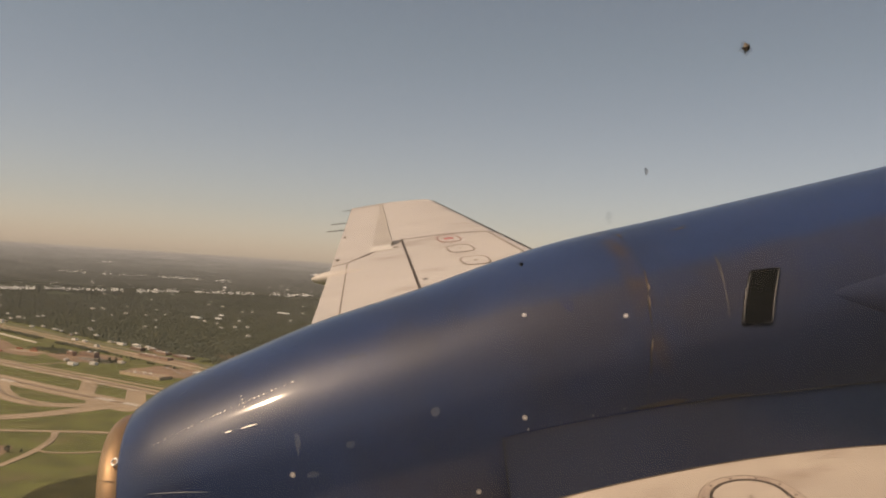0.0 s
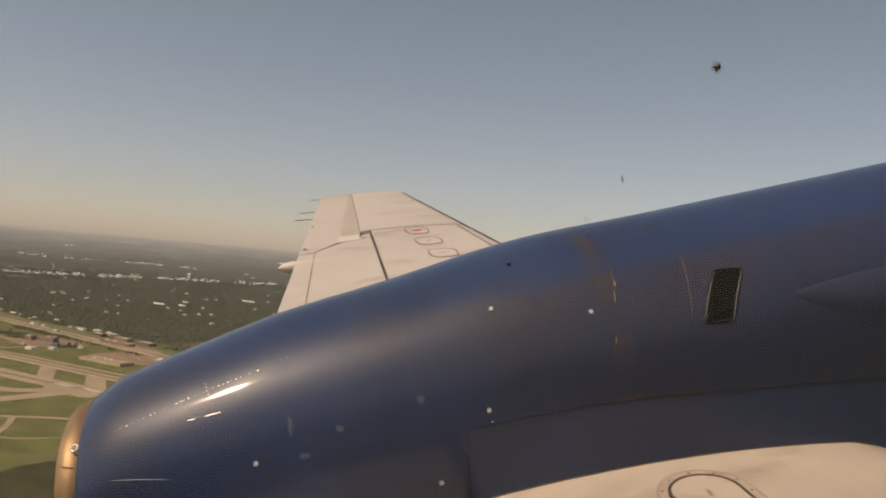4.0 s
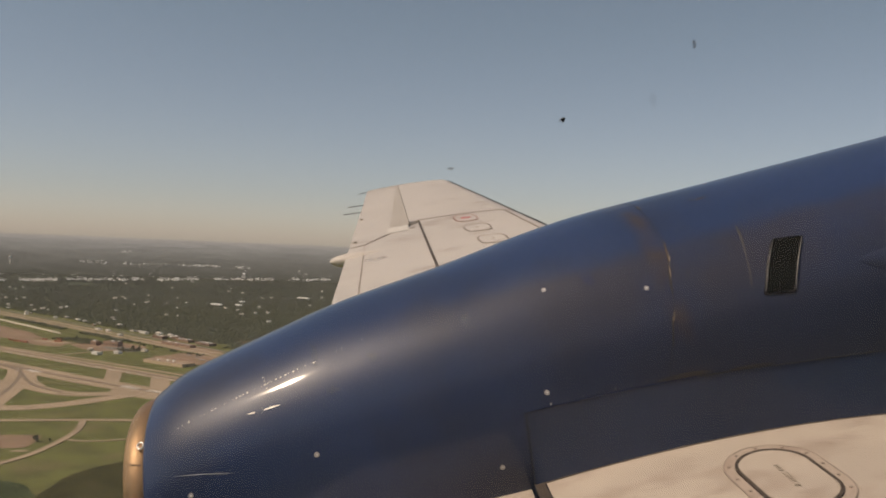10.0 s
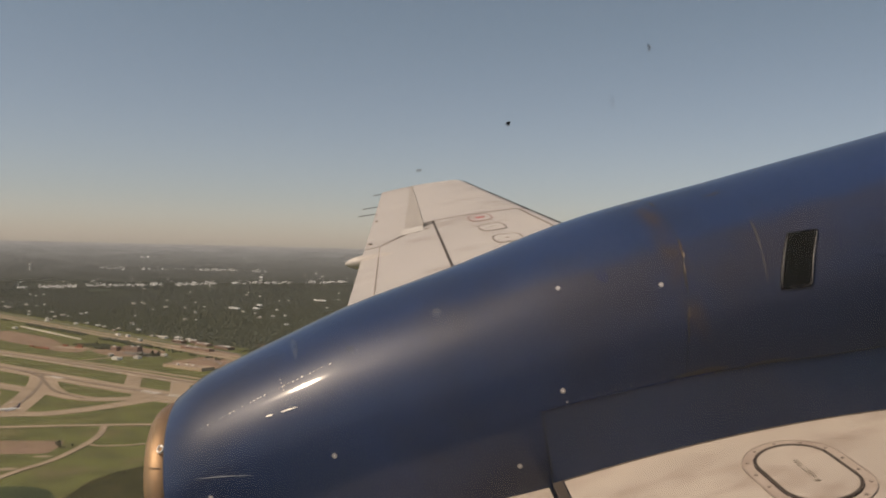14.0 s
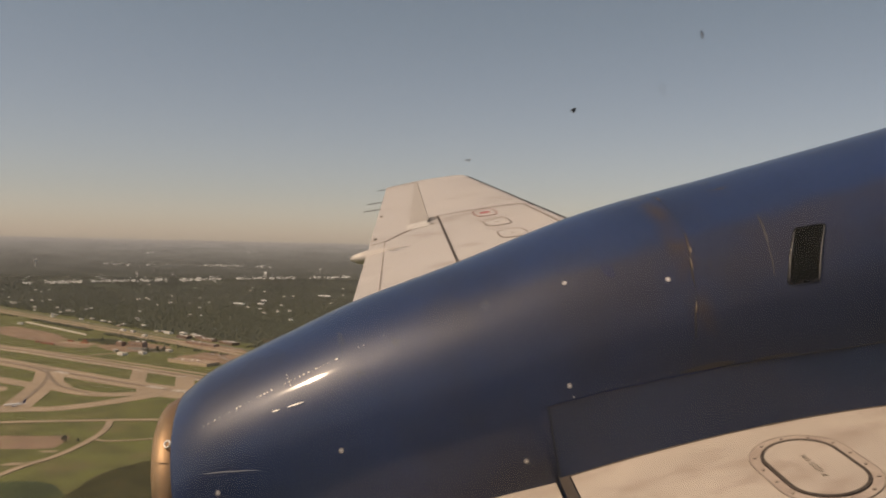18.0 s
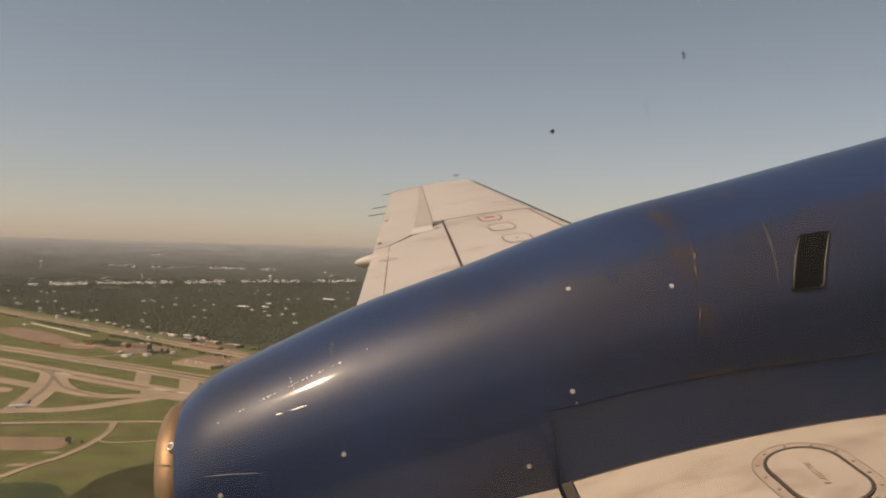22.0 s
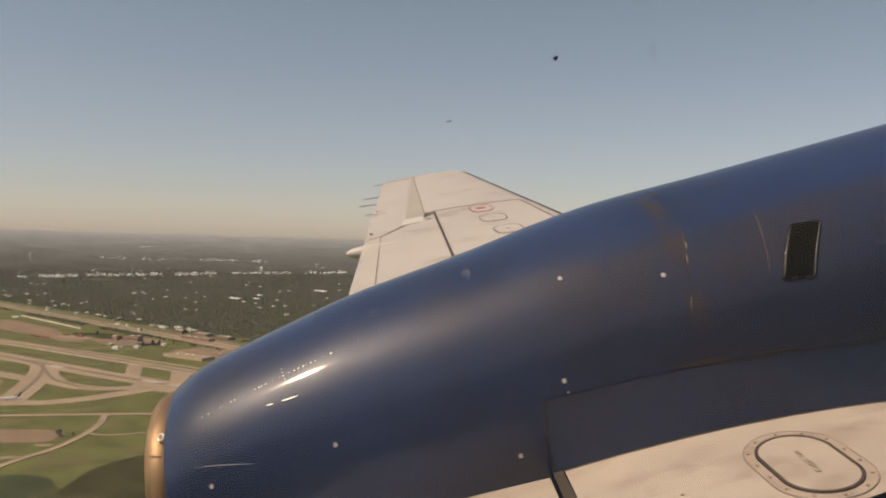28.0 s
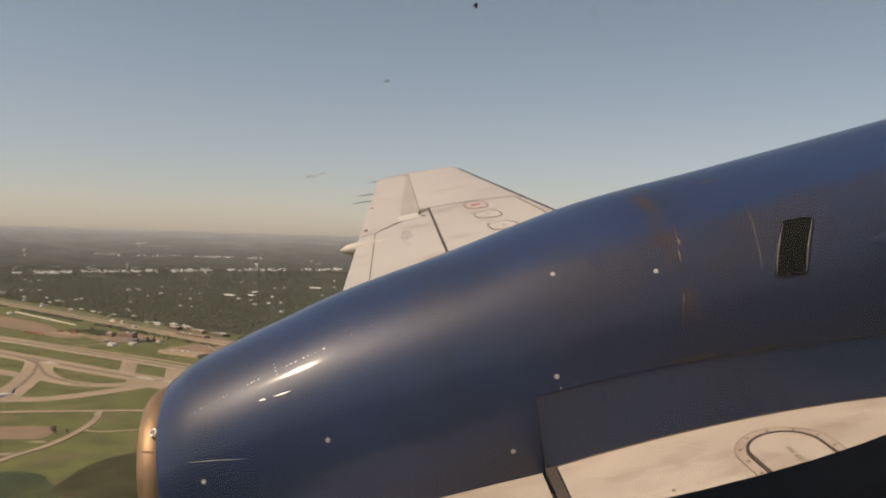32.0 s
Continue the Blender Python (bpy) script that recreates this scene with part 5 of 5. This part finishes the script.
protos = (house(13, 9, M_WALLW, M_ROOFG, "small white-sided house with grey shingle roof among trees"),
          house(16, 10, M_WALL, M_ROOFP, "tan house with pale shingle roof among trees"),
          house(11, 9, M_WALLW, M_ROOFP, "white cottage with pale roof among trees"))
for k, (hx, hy) in enumerate(houses):
    m = Matrix.Translation((hx, hy, terrain(hx, hy))) @ Matrix.Rotation(radians(rnd.choice((0, 90)) + TURN + rnd.uniform(-8, 8)), 4, "Z") @ Matrix.Scale(rnd.uniform(0.45, 0.8), 4)
    if k < 3:
        protos[k].matrix_world = m
    else:
        loc, rot, sc = m.decompose()
        c = copy_thing(protos[k % 3], Matrix.LocRotScale(loc, rot, None))
        c.scale = sc


def block(name, s, n, lx, ly, h, wall_mat, roof_mat, label, bays=5, turn=None, parapet=0.8, z=0.0):
    """A flat-roofed building: walls, recessed roof, parapet, a row of doors or windows on each long side."""
    b = tagged(new(name), label, name.replace("_", " "))
    p = field(s, n)
    b.matrix_world = Matrix.Translation((p.x, p.y, terrain(p.x, p.y) + z)) @ Matrix.Rotation(radians(TURN if turn is None else turn), 4, "Z")
    a, c = lx / 2, ly / 2
    part("wall", boxes([((0, -c, h / 2), (a, 0.3, h / 2), 0), ((0, c, h / 2), (a, 0.3, h / 2), 0), ((-a + 0.3, 0, h / 2), (0.3, c - 0.3, h / 2), 0), ((a - 0.3, 0, h / 2), (0.3, c - 0.3, h / 2), 0)]), wall_mat, b)
    part("roof", boxes([((0, 0, h - parapet), (a - 0.6, c - 0.3, 0.15), 0)]), roof_mat, b)
    for side in (-1, 1):
        for k in range(bays):
            x = -a + lx * (k + 0.5) / bays
            part("window", boxes([((x, side * (c + 0.32), h * 0.42), (lx / bays * 0.22, 0.06, h * 0.13), 0)]), M_GLASS_D, b)
    for k in range(3):
        part("roof_unit", boxes([((rnd.uniform(-a, a) * 0.7, rnd.uniform(-c, c) * 0.6, h - parapet + 1.0), (2.0, 1.5, 0.9), 0)]), M_ROOFW, b)
    return b


def hangar(s, n, lx, ly, h, label, turn=None):
    b = tagged(new("hangar"), label, "hangar", "airfield hangars")
    p = field(s, n)
    b.matrix_world = Matrix.Translation(p) @ Matrix.Rotation(radians(TURN if turn is None else turn), 4, "Z")
    part("wall", walls_gable(lx, ly, h, h + ly * 0.12), M_WALLW, b)
    part("roof", gable(lx, ly, h, h + ly * 0.12, 0.8), M_ROOFW, b, "pale metal roof")
    for k in range(4):
        part("door", boxes([((-lx / 2 + lx * (k + 0.5) / 4, -ly / 2 - 0.1, h * 0.4), (lx / 8.6, 0.12, h * 0.4), 0)]), M_WALL, b)
    return b


def put(ob, x, y, turn):
    """Sets a finished building at its place."""
    ob.matrix_world = Matrix.Translation((x, y, terrain(x, y))) @ Matrix.Rotation(radians(turn), 4, "Z")
    return ob


put(block("warehouse", 0, 0, 88, 26, 5, M_WALLTAN, M_ROOFT, "long tan flat-roofed warehouse beside the gravel lot", 0), -388, 1336, -31)
put(block("warehouse", 0, 0, 13, 10, 8, M_WALLB, M_ROOFG, "small dark brick office block", 2), -578, 1530, -20)
put(block("warehouse", 0, 0, 32, 14, 9, M_WALLB, M_ROOFG, "dark red-brown brick office block", 5), -546, 1528, -20)
put(block("warehouse", 0, 0, 15, 10, 4, M_WALLW, M_ROOFW, "white low shed beside the brick office", 3), -531, 1414, -31)
put(block("warehouse", 0, 0, 13, 8, 4, M_WALLW, M_ROOFW, "white low shed beside the brick office", 3), -503, 1432, -31)
put(block("warehouse", 0, 0, 86, 12, 5, M_WALLB, M_ROOFG, "long dark low shed along the highway", 6), -440, 1570, -38)
put(block("warehouse", 0, 0, 44, 14, 5, M_WALL, M_ROOFW, "pale low shed on the gravel lot", 6), -305, 1376, -36)
put(block("store", 0, 0, 46, 16, 5, M_WALLB, M_ROOFG, "low brick store with dark roof beside the highway", 5), -395, 1592, -42)
put(block("store", 0, 0, 40, 13, 5, M_WALLB, M_ROOFG, "low brick store with dark roof beside the highway", 5), -446, 1634, -40)
put(block("store", 0, 0, 34, 12, 6, M_WALLB, M_ROOFW, "brick store with white roof among trees", 4), -505, 1672, -40)
put(block("store", 0, 0, 18, 10, 4, M_WALLW, M_ROOFW, "small white store among trees", 3), -482, 1690, -40)
put(block("store", 0, 0, 20, 10, 6, M_WALLB, M_ROOFG, "small brick store among trees", 3), -470, 1664, -36)
put(block("store", 0, 0, 22, 9, 4, M_WALLW, M_ROOFP, "small white store among trees", 3), -560, 1745, -40)
put(block("store", 0, 0, 90, 50, 8, M_WALLB, M_ROOFW, "big brick store with white membrane roof", 7), -258, 1528, -42)
put(hangar(0, 0, 46, 28, 8, "white hangar with pale metal roof on the apron"), -985, 1690, -36)
put(hangar(0, 0, 60, 34, 10, "large white hangar with pale metal roof"), -1105, 1800, -36)
put(hangar(0, 0, 38, 24, 7, "white hangar with pale metal roof on the apron"), -905, 1650, -36)
put(block("fence_wall", 0, 0, 318, 2, 2.6, M_WALL, M_ROOFP, "long pale blast wall along bare ground", 0), -820, 1794, -44)
put(block("terminal", 0, 0, 120, 36, 12, M_WALL, M_ROOFG, "tan airport terminal block with dark glazing", 12), -1215, 1960, -38)
put(block("terminal", 0, 0, 100, 40, 15, M_WALLB, M_ROOFG, "brown airport terminal block with dark glazing", 12), -1330, 2040, -38)
put(block("office_tower", 0, 0, 26, 22, 30, M_WALLW, M_ROOFW, "white office tower beside the terminal", 5), -1240, 2060, -38)
put(block("office_tower", 0, 0, 22, 20, 24, M_WALLW, M_ROOFW, "white office tower beside the terminal", 5), -1195, 2080, -38)

for x, y, lx, mat in ((-668, 1780, 12, M_ROOFW), (-640, 1762, 10, M_ROOFW), (-659, 1881, 12, M_ROOFW), (-593, 1775, 14, M_ROOFP), (-530, 1748, 20, M_ROOFW), (-500, 1722, 14, M_ROOFP), (-930, 1868, 16, M_ROOFW), (-782, 1960, 14, M_ROOFW), (-560, 1460, 8, M_ROOFP), (-944, 2052, 9, M_ROOFW), (-850, 1998, 10, M_ROOFW), (-828, 2006, 9, M_ROOFP), (-590, 1690, 9, M_ROOFW), (-470, 1470, 12, M_ROOFP)):
    put(block("shed", 0, 0, lx, 7, 3.0, M_WALLW if mat is M_ROOFW else M_WALL, mat, "pale low shed on bare ground", 3), x, y, -38)
scrub = []
for k in range(520):
    cx, cy = ((-625, 1590), (-490, 1478), (-600, 1556), (-655, 1610))[k % 4]
    scrub.append((cx + rnd.gauss(0, 15), cy + rnd.gauss(0, 8), 0, rnd.uniform(0.8, 2.2), rnd.uniform(1.2, 3.4)))
tagged(clump_mesh("scrub", scrub, M_TREEV), "dark scrub and small trees among the sheds", "trees", kind="stuff")
# small sheds and stores along the frontage road
for k in range(9):
    s, n = rnd.uniform(-2600, -900), 914 + rnd.uniform(-6, 22)
    p = field(s, n)
    if math.hypot(p.x + 300, p.y - 1570) < 150:
        continue
    put(block("shed", 0, 0, rnd.uniform(5, 13), rnd.uniform(5, 8), rnd.uniform(2.2, 3.4), rnd.choice((M_WALLW, M_WALL, M_WALLB)), rnd.choice((M_ROOFW, M_ROOFP, M_ROOFT, M_ROOFG)), "small flat-roofed roadside building", 3), p.x, p.y, TURN + rnd.uniform(-6, 6))

M_TOWN = material("sunlit_white_town_walls", (0.84, 0.82, 0.78), 0.8, 0.0, 0.10, 0.02)
# distant town: pale commercial blocks in two belts
town = []
for k in range(2300):
    belt = rnd.choice((0, 0, 0, 0, 0, 1, 1, 2, 3))
    ratio = rnd.uniform(-0.62, 0.3)
    f = (ratio + 0.53) / 0.45
    r = (3370 + 260 * f, 3880 - 20 * f, 3460 + 260 * f, 4200)[belt] + rnd.gauss(0, (20, 16, 45, 10)[belt])
    if belt == 1 and not -0.40 < ratio < -0.2 or belt == 3 and noise.noise(Vector((ratio * 16, 3.0, 0))) < 0.25:
        continue
    if noise.noise(Vector((ratio * 46, belt * 5.0, 1.0))) < (0.1 if belt == 2 else 0.16 if ratio < -0.47 else -0.1):
        continue
    x, y = r * ratio / math.hypot(1, ratio), r / math.hypot(1, ratio)
    h = rnd.uniform(1.2, 2.9) if rnd.random() < 0.99 else rnd.uniform(4, 6)
    w = (rnd.uniform(1, 3.5) if rnd.random() < 0.82 else rnd.uniform(4, 13))
    town.append(((x, y, terrain(x, y) + h / 2 + 4), (w, rnd.uniform(1, 2), h / 2), rnd.uniform(-40, -15)))
for px, py, lx in ((-604, 2549, 20), (-540, 2560, 10), (-405, 3000, 26), (-560, 2700, 8), (-250, 2500, 14)):
    town.append(((px, py, terrain(px, py) + 5), (lx, 5, 2), -35))
tagged(finish("town", boxes(town), M_TOWN), "belt of pale commercial buildings in a distant town", "buildings", kind="stuff")

M_CONT = material("weathered_red_steel", (0.30, 0.11, 0.07), 0.7, 0.0, 0.2, 0.4, object_random=0.3)


def container(x, y, lx, turn):
    """A ribbed steel box with a flat lid and doors at one end."""
    c = tagged(new("storage_container"), "rust-red steel container on bare ground", "container", "containers on the building site")
    part("body", boxes([((0, 0, 1.3), (lx / 2, 1.25, 1.3), 0)] + [((-lx / 2 + 0.6 + 1.2 * k, 0, 1.3), (0.15, 1.32, 1.2), 0) for k in range(int(lx / 1.2))]), M_CONT, c)
    part("roof", boxes([((0, 0, 2.66), (lx / 2 + 0.05, 1.3, 0.06), 0)]), M_CONT, c)
    for s in (-1, 1):
        part("door", boxes([((lx / 2 + 0.06, s * 0.6, 1.3), (0.05, 0.55, 1.15), 0)]), M_ROOFG, c)
    c.matrix_world = Matrix.Translation((x, y, 0.05)) @ Matrix.Rotation(radians(turn), 4, "Z")
    return c


for cx, cy, lx, turn in ((-722, 1540, 18, -20), (-705, 1532, 14, -28), (-742, 1556, 12, -30), (-655, 1556, 16, -15), (-668, 1590, 12, -30), (-690, 1578, 14, -24)):
    container(cx, cy, lx, turn)


# water tower
def water_tower(x, y, h, label):
    w = tagged(new("water_tower"), label, "water tower")
    w.matrix_world = Matrix.Translation((x, y, terrain(x, y)))
    prof = [(h * 0.10, 0), (h * 0.07, h * 0.08), (h * 0.06, h * 0.62), (h * 0.09, h * 0.7)]
    part("column", grid([[Vector((r * math.cos(a), r * math.sin(a), z)) for a in loop_a(14)] for r, z in prof], True), M_WALLW, w, "", True)
    bowl = [(h * 0.09, h * 0.7), (h * 0.19, h * 0.76), (h * 0.21, h * 0.86), (h * 0.16, h * 0.95), (h * 0.01, h)]
    part("tank", grid([[Vector((r * math.cos(a), r * math.sin(a), z)) for a in loop_a(18)] for r, z in bowl], True), M_WALLW, w, "", True)
    return w


water_tower(-1649, 3424, 34, "white water tower above the woods")


# ---- parked airliners ----
def airliner(s, n, turn, label, length=36.0):
    j = tagged(new("parked_airliner"), label, "airplane", "parked airliners")
    p = field(s, n, 0.1)
    j.matrix_world = Matrix.Translation(p) @ Matrix.Rotation(radians(turn), 4, "Z")
    L, r = length, length * 0.052
    st = ((-0.5, 0.12, 0.35), (-0.4, 0.5, 0.25), (-0.25, 0.95, 0.05), (0.0, 1, 0), (0.3, 1, 0), (0.42, 0.8, -0.08), (0.48, 0.4, -0.2), (0.5, 0.05, -0.25))
    part("fuselage", grid([[Vector((f * L, r * q * math.cos(a), r * 1.9 + r * up + r * q * math.sin(a))) for a in loop_a(14)] for f, q, up in st], True), M_JET, j, "", True)
    for side in (-1, 1):
        sec = ((0, 0.08, -0.10, 0.9), (0.45, -0.11, -0.17, 1.9))
        rows = []
        for f, x0, x1, z in sec:
            y = side * (r * 0.8 + f * L * 0.95)
            rows.append([Vector((x0 * L, y, z * r)), Vector(((x0 + x1) / 2 * L, y, z * r + 0.35)), Vector((x1 * L, y, z * r)), Vector(((x0 + x1) / 2 * L, y, z * r - 0.2))])
        part("wing", grid(rows, True), M_JET, j)
        rows = [[Vector((x0 * L, side * y, 2.2 * r)), Vector(((x0 + x1) / 2 * L, side * y, 2.2 * r + 0.2)), Vector((x1 * L, side * y, 2.2 * r)), Vector(((x0 + x1) / 2 * L, side * y, 2.2 * r - 0.1))] for y, x0, x1 in ((0.3, -0.40, -0.48), (L * 0.17, -0.47, -0.51))]
        part("tailplane", grid(rows, True), M_JET, j)
        rows = [[Vector((f * L, side * L * 0.17 + r * q * math.cos(a), r * 0.75 + r * q * math.sin(a))) for a in loop_a(12)] for f, q in ((0.0, 0.3), (0.02, 0.5), (0.1, 0.55), (0.12, 0.45), (0.115, 0.35))]
        part("engine", grid(rows, True), M_JETBLUE, j, "", True)
    rows = [[Vector((x0 * L, t, z)), Vector((x1 * L, t, z))] for z, x0, x1, t in ((2.7 * r, -0.36, -0.48, 0), (7.0 * r, -0.49, -0.54, 0))]
    rows = [[Vector((x0 * L, 0.0, z)), Vector(((x0 + x1) / 2 * L, 0.22, z)), Vector((x1 * L, 0.0, z)), Vector(((x0 + x1) / 2 * L, -0.22, z))] for z, x0, x1 in ((2.7 * r, -0.36, -0.48), (7.0 * r, -0.49, -0.54))]
    part("tail_fin", grid(rows, True), M_JETBLUE, j, "dark tail fin")
    for x, y in ((0.38, 0), (-0.04, 2.6), (-0.04, -2.6)):
        part("landing_gear", grid([[Vector((x * L + 0.55 * math.cos(a), y + dy, 0.55 + 0.55 * math.sin(a))) for a in loop_a(10)] for dy in (-0.3, 0.3)], True), M_TYRE, j)
    return j


put(airliner(0, 0, 0, "white airliner with a dark tail parked on the taxiway", 23), -489, 972, 205)
for k, (x, y, ln) in enumerate(((-1010, 1560, 36), (-1075, 1605, 36), (-1140, 1650, 42), (-1200, 1700, 36))):
    put(airliner(0, 0, 0, "white airliner with a dark tail parked on the apron", ln), x, y, 35 + 4 * k)


# ---- vehicles ----
def car(label):
    c = tagged(new("car"), label, "car", "vehicles on the roads")
    prof = [(-2.2, 0.35), (-2.25, 0.8), (-1.3, 0.95), (-0.8, 1.45), (0.7, 1.45), (1.3, 0.95), (2.15, 0.85), (2.2, 0.35)]
    part("body", grid([[Vector((x, y, z)) for x, z in prof] for y in (-0.9, -0.85, 0.85, 0.9)], True), M_CAR, c)
    part("windscreen", boxes([((0, s * 0.92, 1.15), (0.8, 0.02, 0.18), 0) for s in (-1, 1)]), M_GLASS_D, c)
    for x in (-1.35, 1.35):
        for y in (-0.85, 0.85):
            part("wheel", grid([[Vector((x + 0.34 * math.cos(a), y + dy, 0.34 + 0.34 * math.sin(a))) for a in loop_a(10)] for dy in (-0.1, 0.1)], True), M_TYRE, c)
    return c


first = car("small car on the highway")
for k in range(16):
    p = field(-2300 + 95 * k + rnd.uniform(-30, 30), rnd.choice((843, 850, 866, 872)), 0.1)
    m = Matrix.Translation(p) @ Matrix.Rotation(radians(TURN + rnd.choice((0, 180))), 4, "Z")
    if k == 0:
        first.matrix_world = m
    else:
        copy_thing(first, m)

for k in range(26):
    cx, cy = ((-350, 1402), (-255, 1612))[k % 2]
    a = radians(-40)
    du, dv = rnd.uniform(-60, 60), rnd.choice((-9, 0, 9))
    m = Matrix.Translation((cx + du * math.cos(a) - dv * math.sin(a), cy + du * math.sin(a) + dv * math.cos(a), 0.08)) @ Matrix.Rotation(a + math.pi / 2, 4, "Z")
    tagged(copy_thing(first, m), "small car parked on the car park", "car", "vehicles on the roads")

# ---- grime on the window pane ----
inv = plane_.matrix_world.inverted()


def speck(wx, wy, wz, size, seed, mat, label, flat=0.35):
    """A small crusty spot on a pane, in the aircraft's axes; a water mark at a place from the eye."""
    rg = random.Random(seed)
    if mat in (M_SPECK, M_SPECKS):
        c = Vector((wx, wy, wz))
    else:
        c = inv @ Vector((wx, wy, 200 + wz))
        c.y = 0.1060
    n = 14
    shape = [size * rg.uniform(0.55, 1.15) for _ in range(n)]
    rows = []
    for f, h in ((1.0, 0.0002), (0.8, -0.0003), (0.02, -0.0004)):
        rows.append([c + Vector((shape[k] * f * math.cos(k * math.tau / n), h, shape[k] * f * flat * math.sin(k * math.tau / n) * (1.6 if k % 3 else 1.0))) for k in range(n)])
    ob = tagged(finish("window_speck", grid(rows, True), mat), label, "dirt")
    ob.matrix_world = plane_.matrix_world
    if mat is M_SPECK:
        # translucent ring added to imitate the speck's soft focus
        ring = [[c + Vector((shape[k] * f * math.cos(k * math.tau / n + 0.3), 0.0004, shape[k] * f * flat * 1.3 * math.sin(k * math.tau / n + 0.3))) for k in range(n)] for f in (1.75, 0.02)]
        part("dust_halo", grid(ring, True), M_HALO, ob, "faint halo added to soften the speck's edge")
    return ob


M_HALO = M_SMUDGEG.copy()
M_HALO.name = "thin_dust_film"
for nd in M_HALO.node_tree.nodes:
    if nd.bl_idname == "ShaderNodeMixShader":
        nd.inputs[0].default_value = 0.30
M_SPECKS = M_SMUDGEG.copy()
M_SPECKS.name = "thin_brown_window_grime"
for nd in M_SPECKS.node_tree.nodes:
    if nd.bl_idname == "ShaderNodeMixShader":
        nd.inputs[0].default_value = 0.4
speck(0.0165, 0.0795, 0.0096, 0.00018, 1, M_SPECK, "tiny dark grime speck on the window pane", 0.7)
speck(0.0387, 0.1025, 0.0179, 0.00016, 2, M_SPECKS, "small dark grime streak on the window pane", 2.2)
speck(0.0536, 0.1025, 0.0323, 0.00062, 3, M_SPECK, "dark grime lump on the window pane", 0.7)
for k, (wx, wz, size, flat) in enumerate(((0.0029, -0.0041, 0.00055, 0.95), (-0.0075, -0.0087, 0.00065, 0.6), (-0.0120, -0.0125, 0.0008, 0.45), (-0.0079, 0.0024, 0.0015, 0.13), (-0.0142, -0.0086, 0.0004, 2.6))):
    speck(wx, 0.102, wz, size, 20 + k, M_SMUDGE, "pale dried water mark on the window pane", flat)
speck(0.0237, 0.102, 0.0224, 0.0005, 30, M_SMUDGEG, "faint grey streak on the window pane", 1.3)
speck(0.0095, 0.1025, 0.0078, 0.00042, 4, M_SPECKS, "thin dark grime streak on the window pane", 0.35)
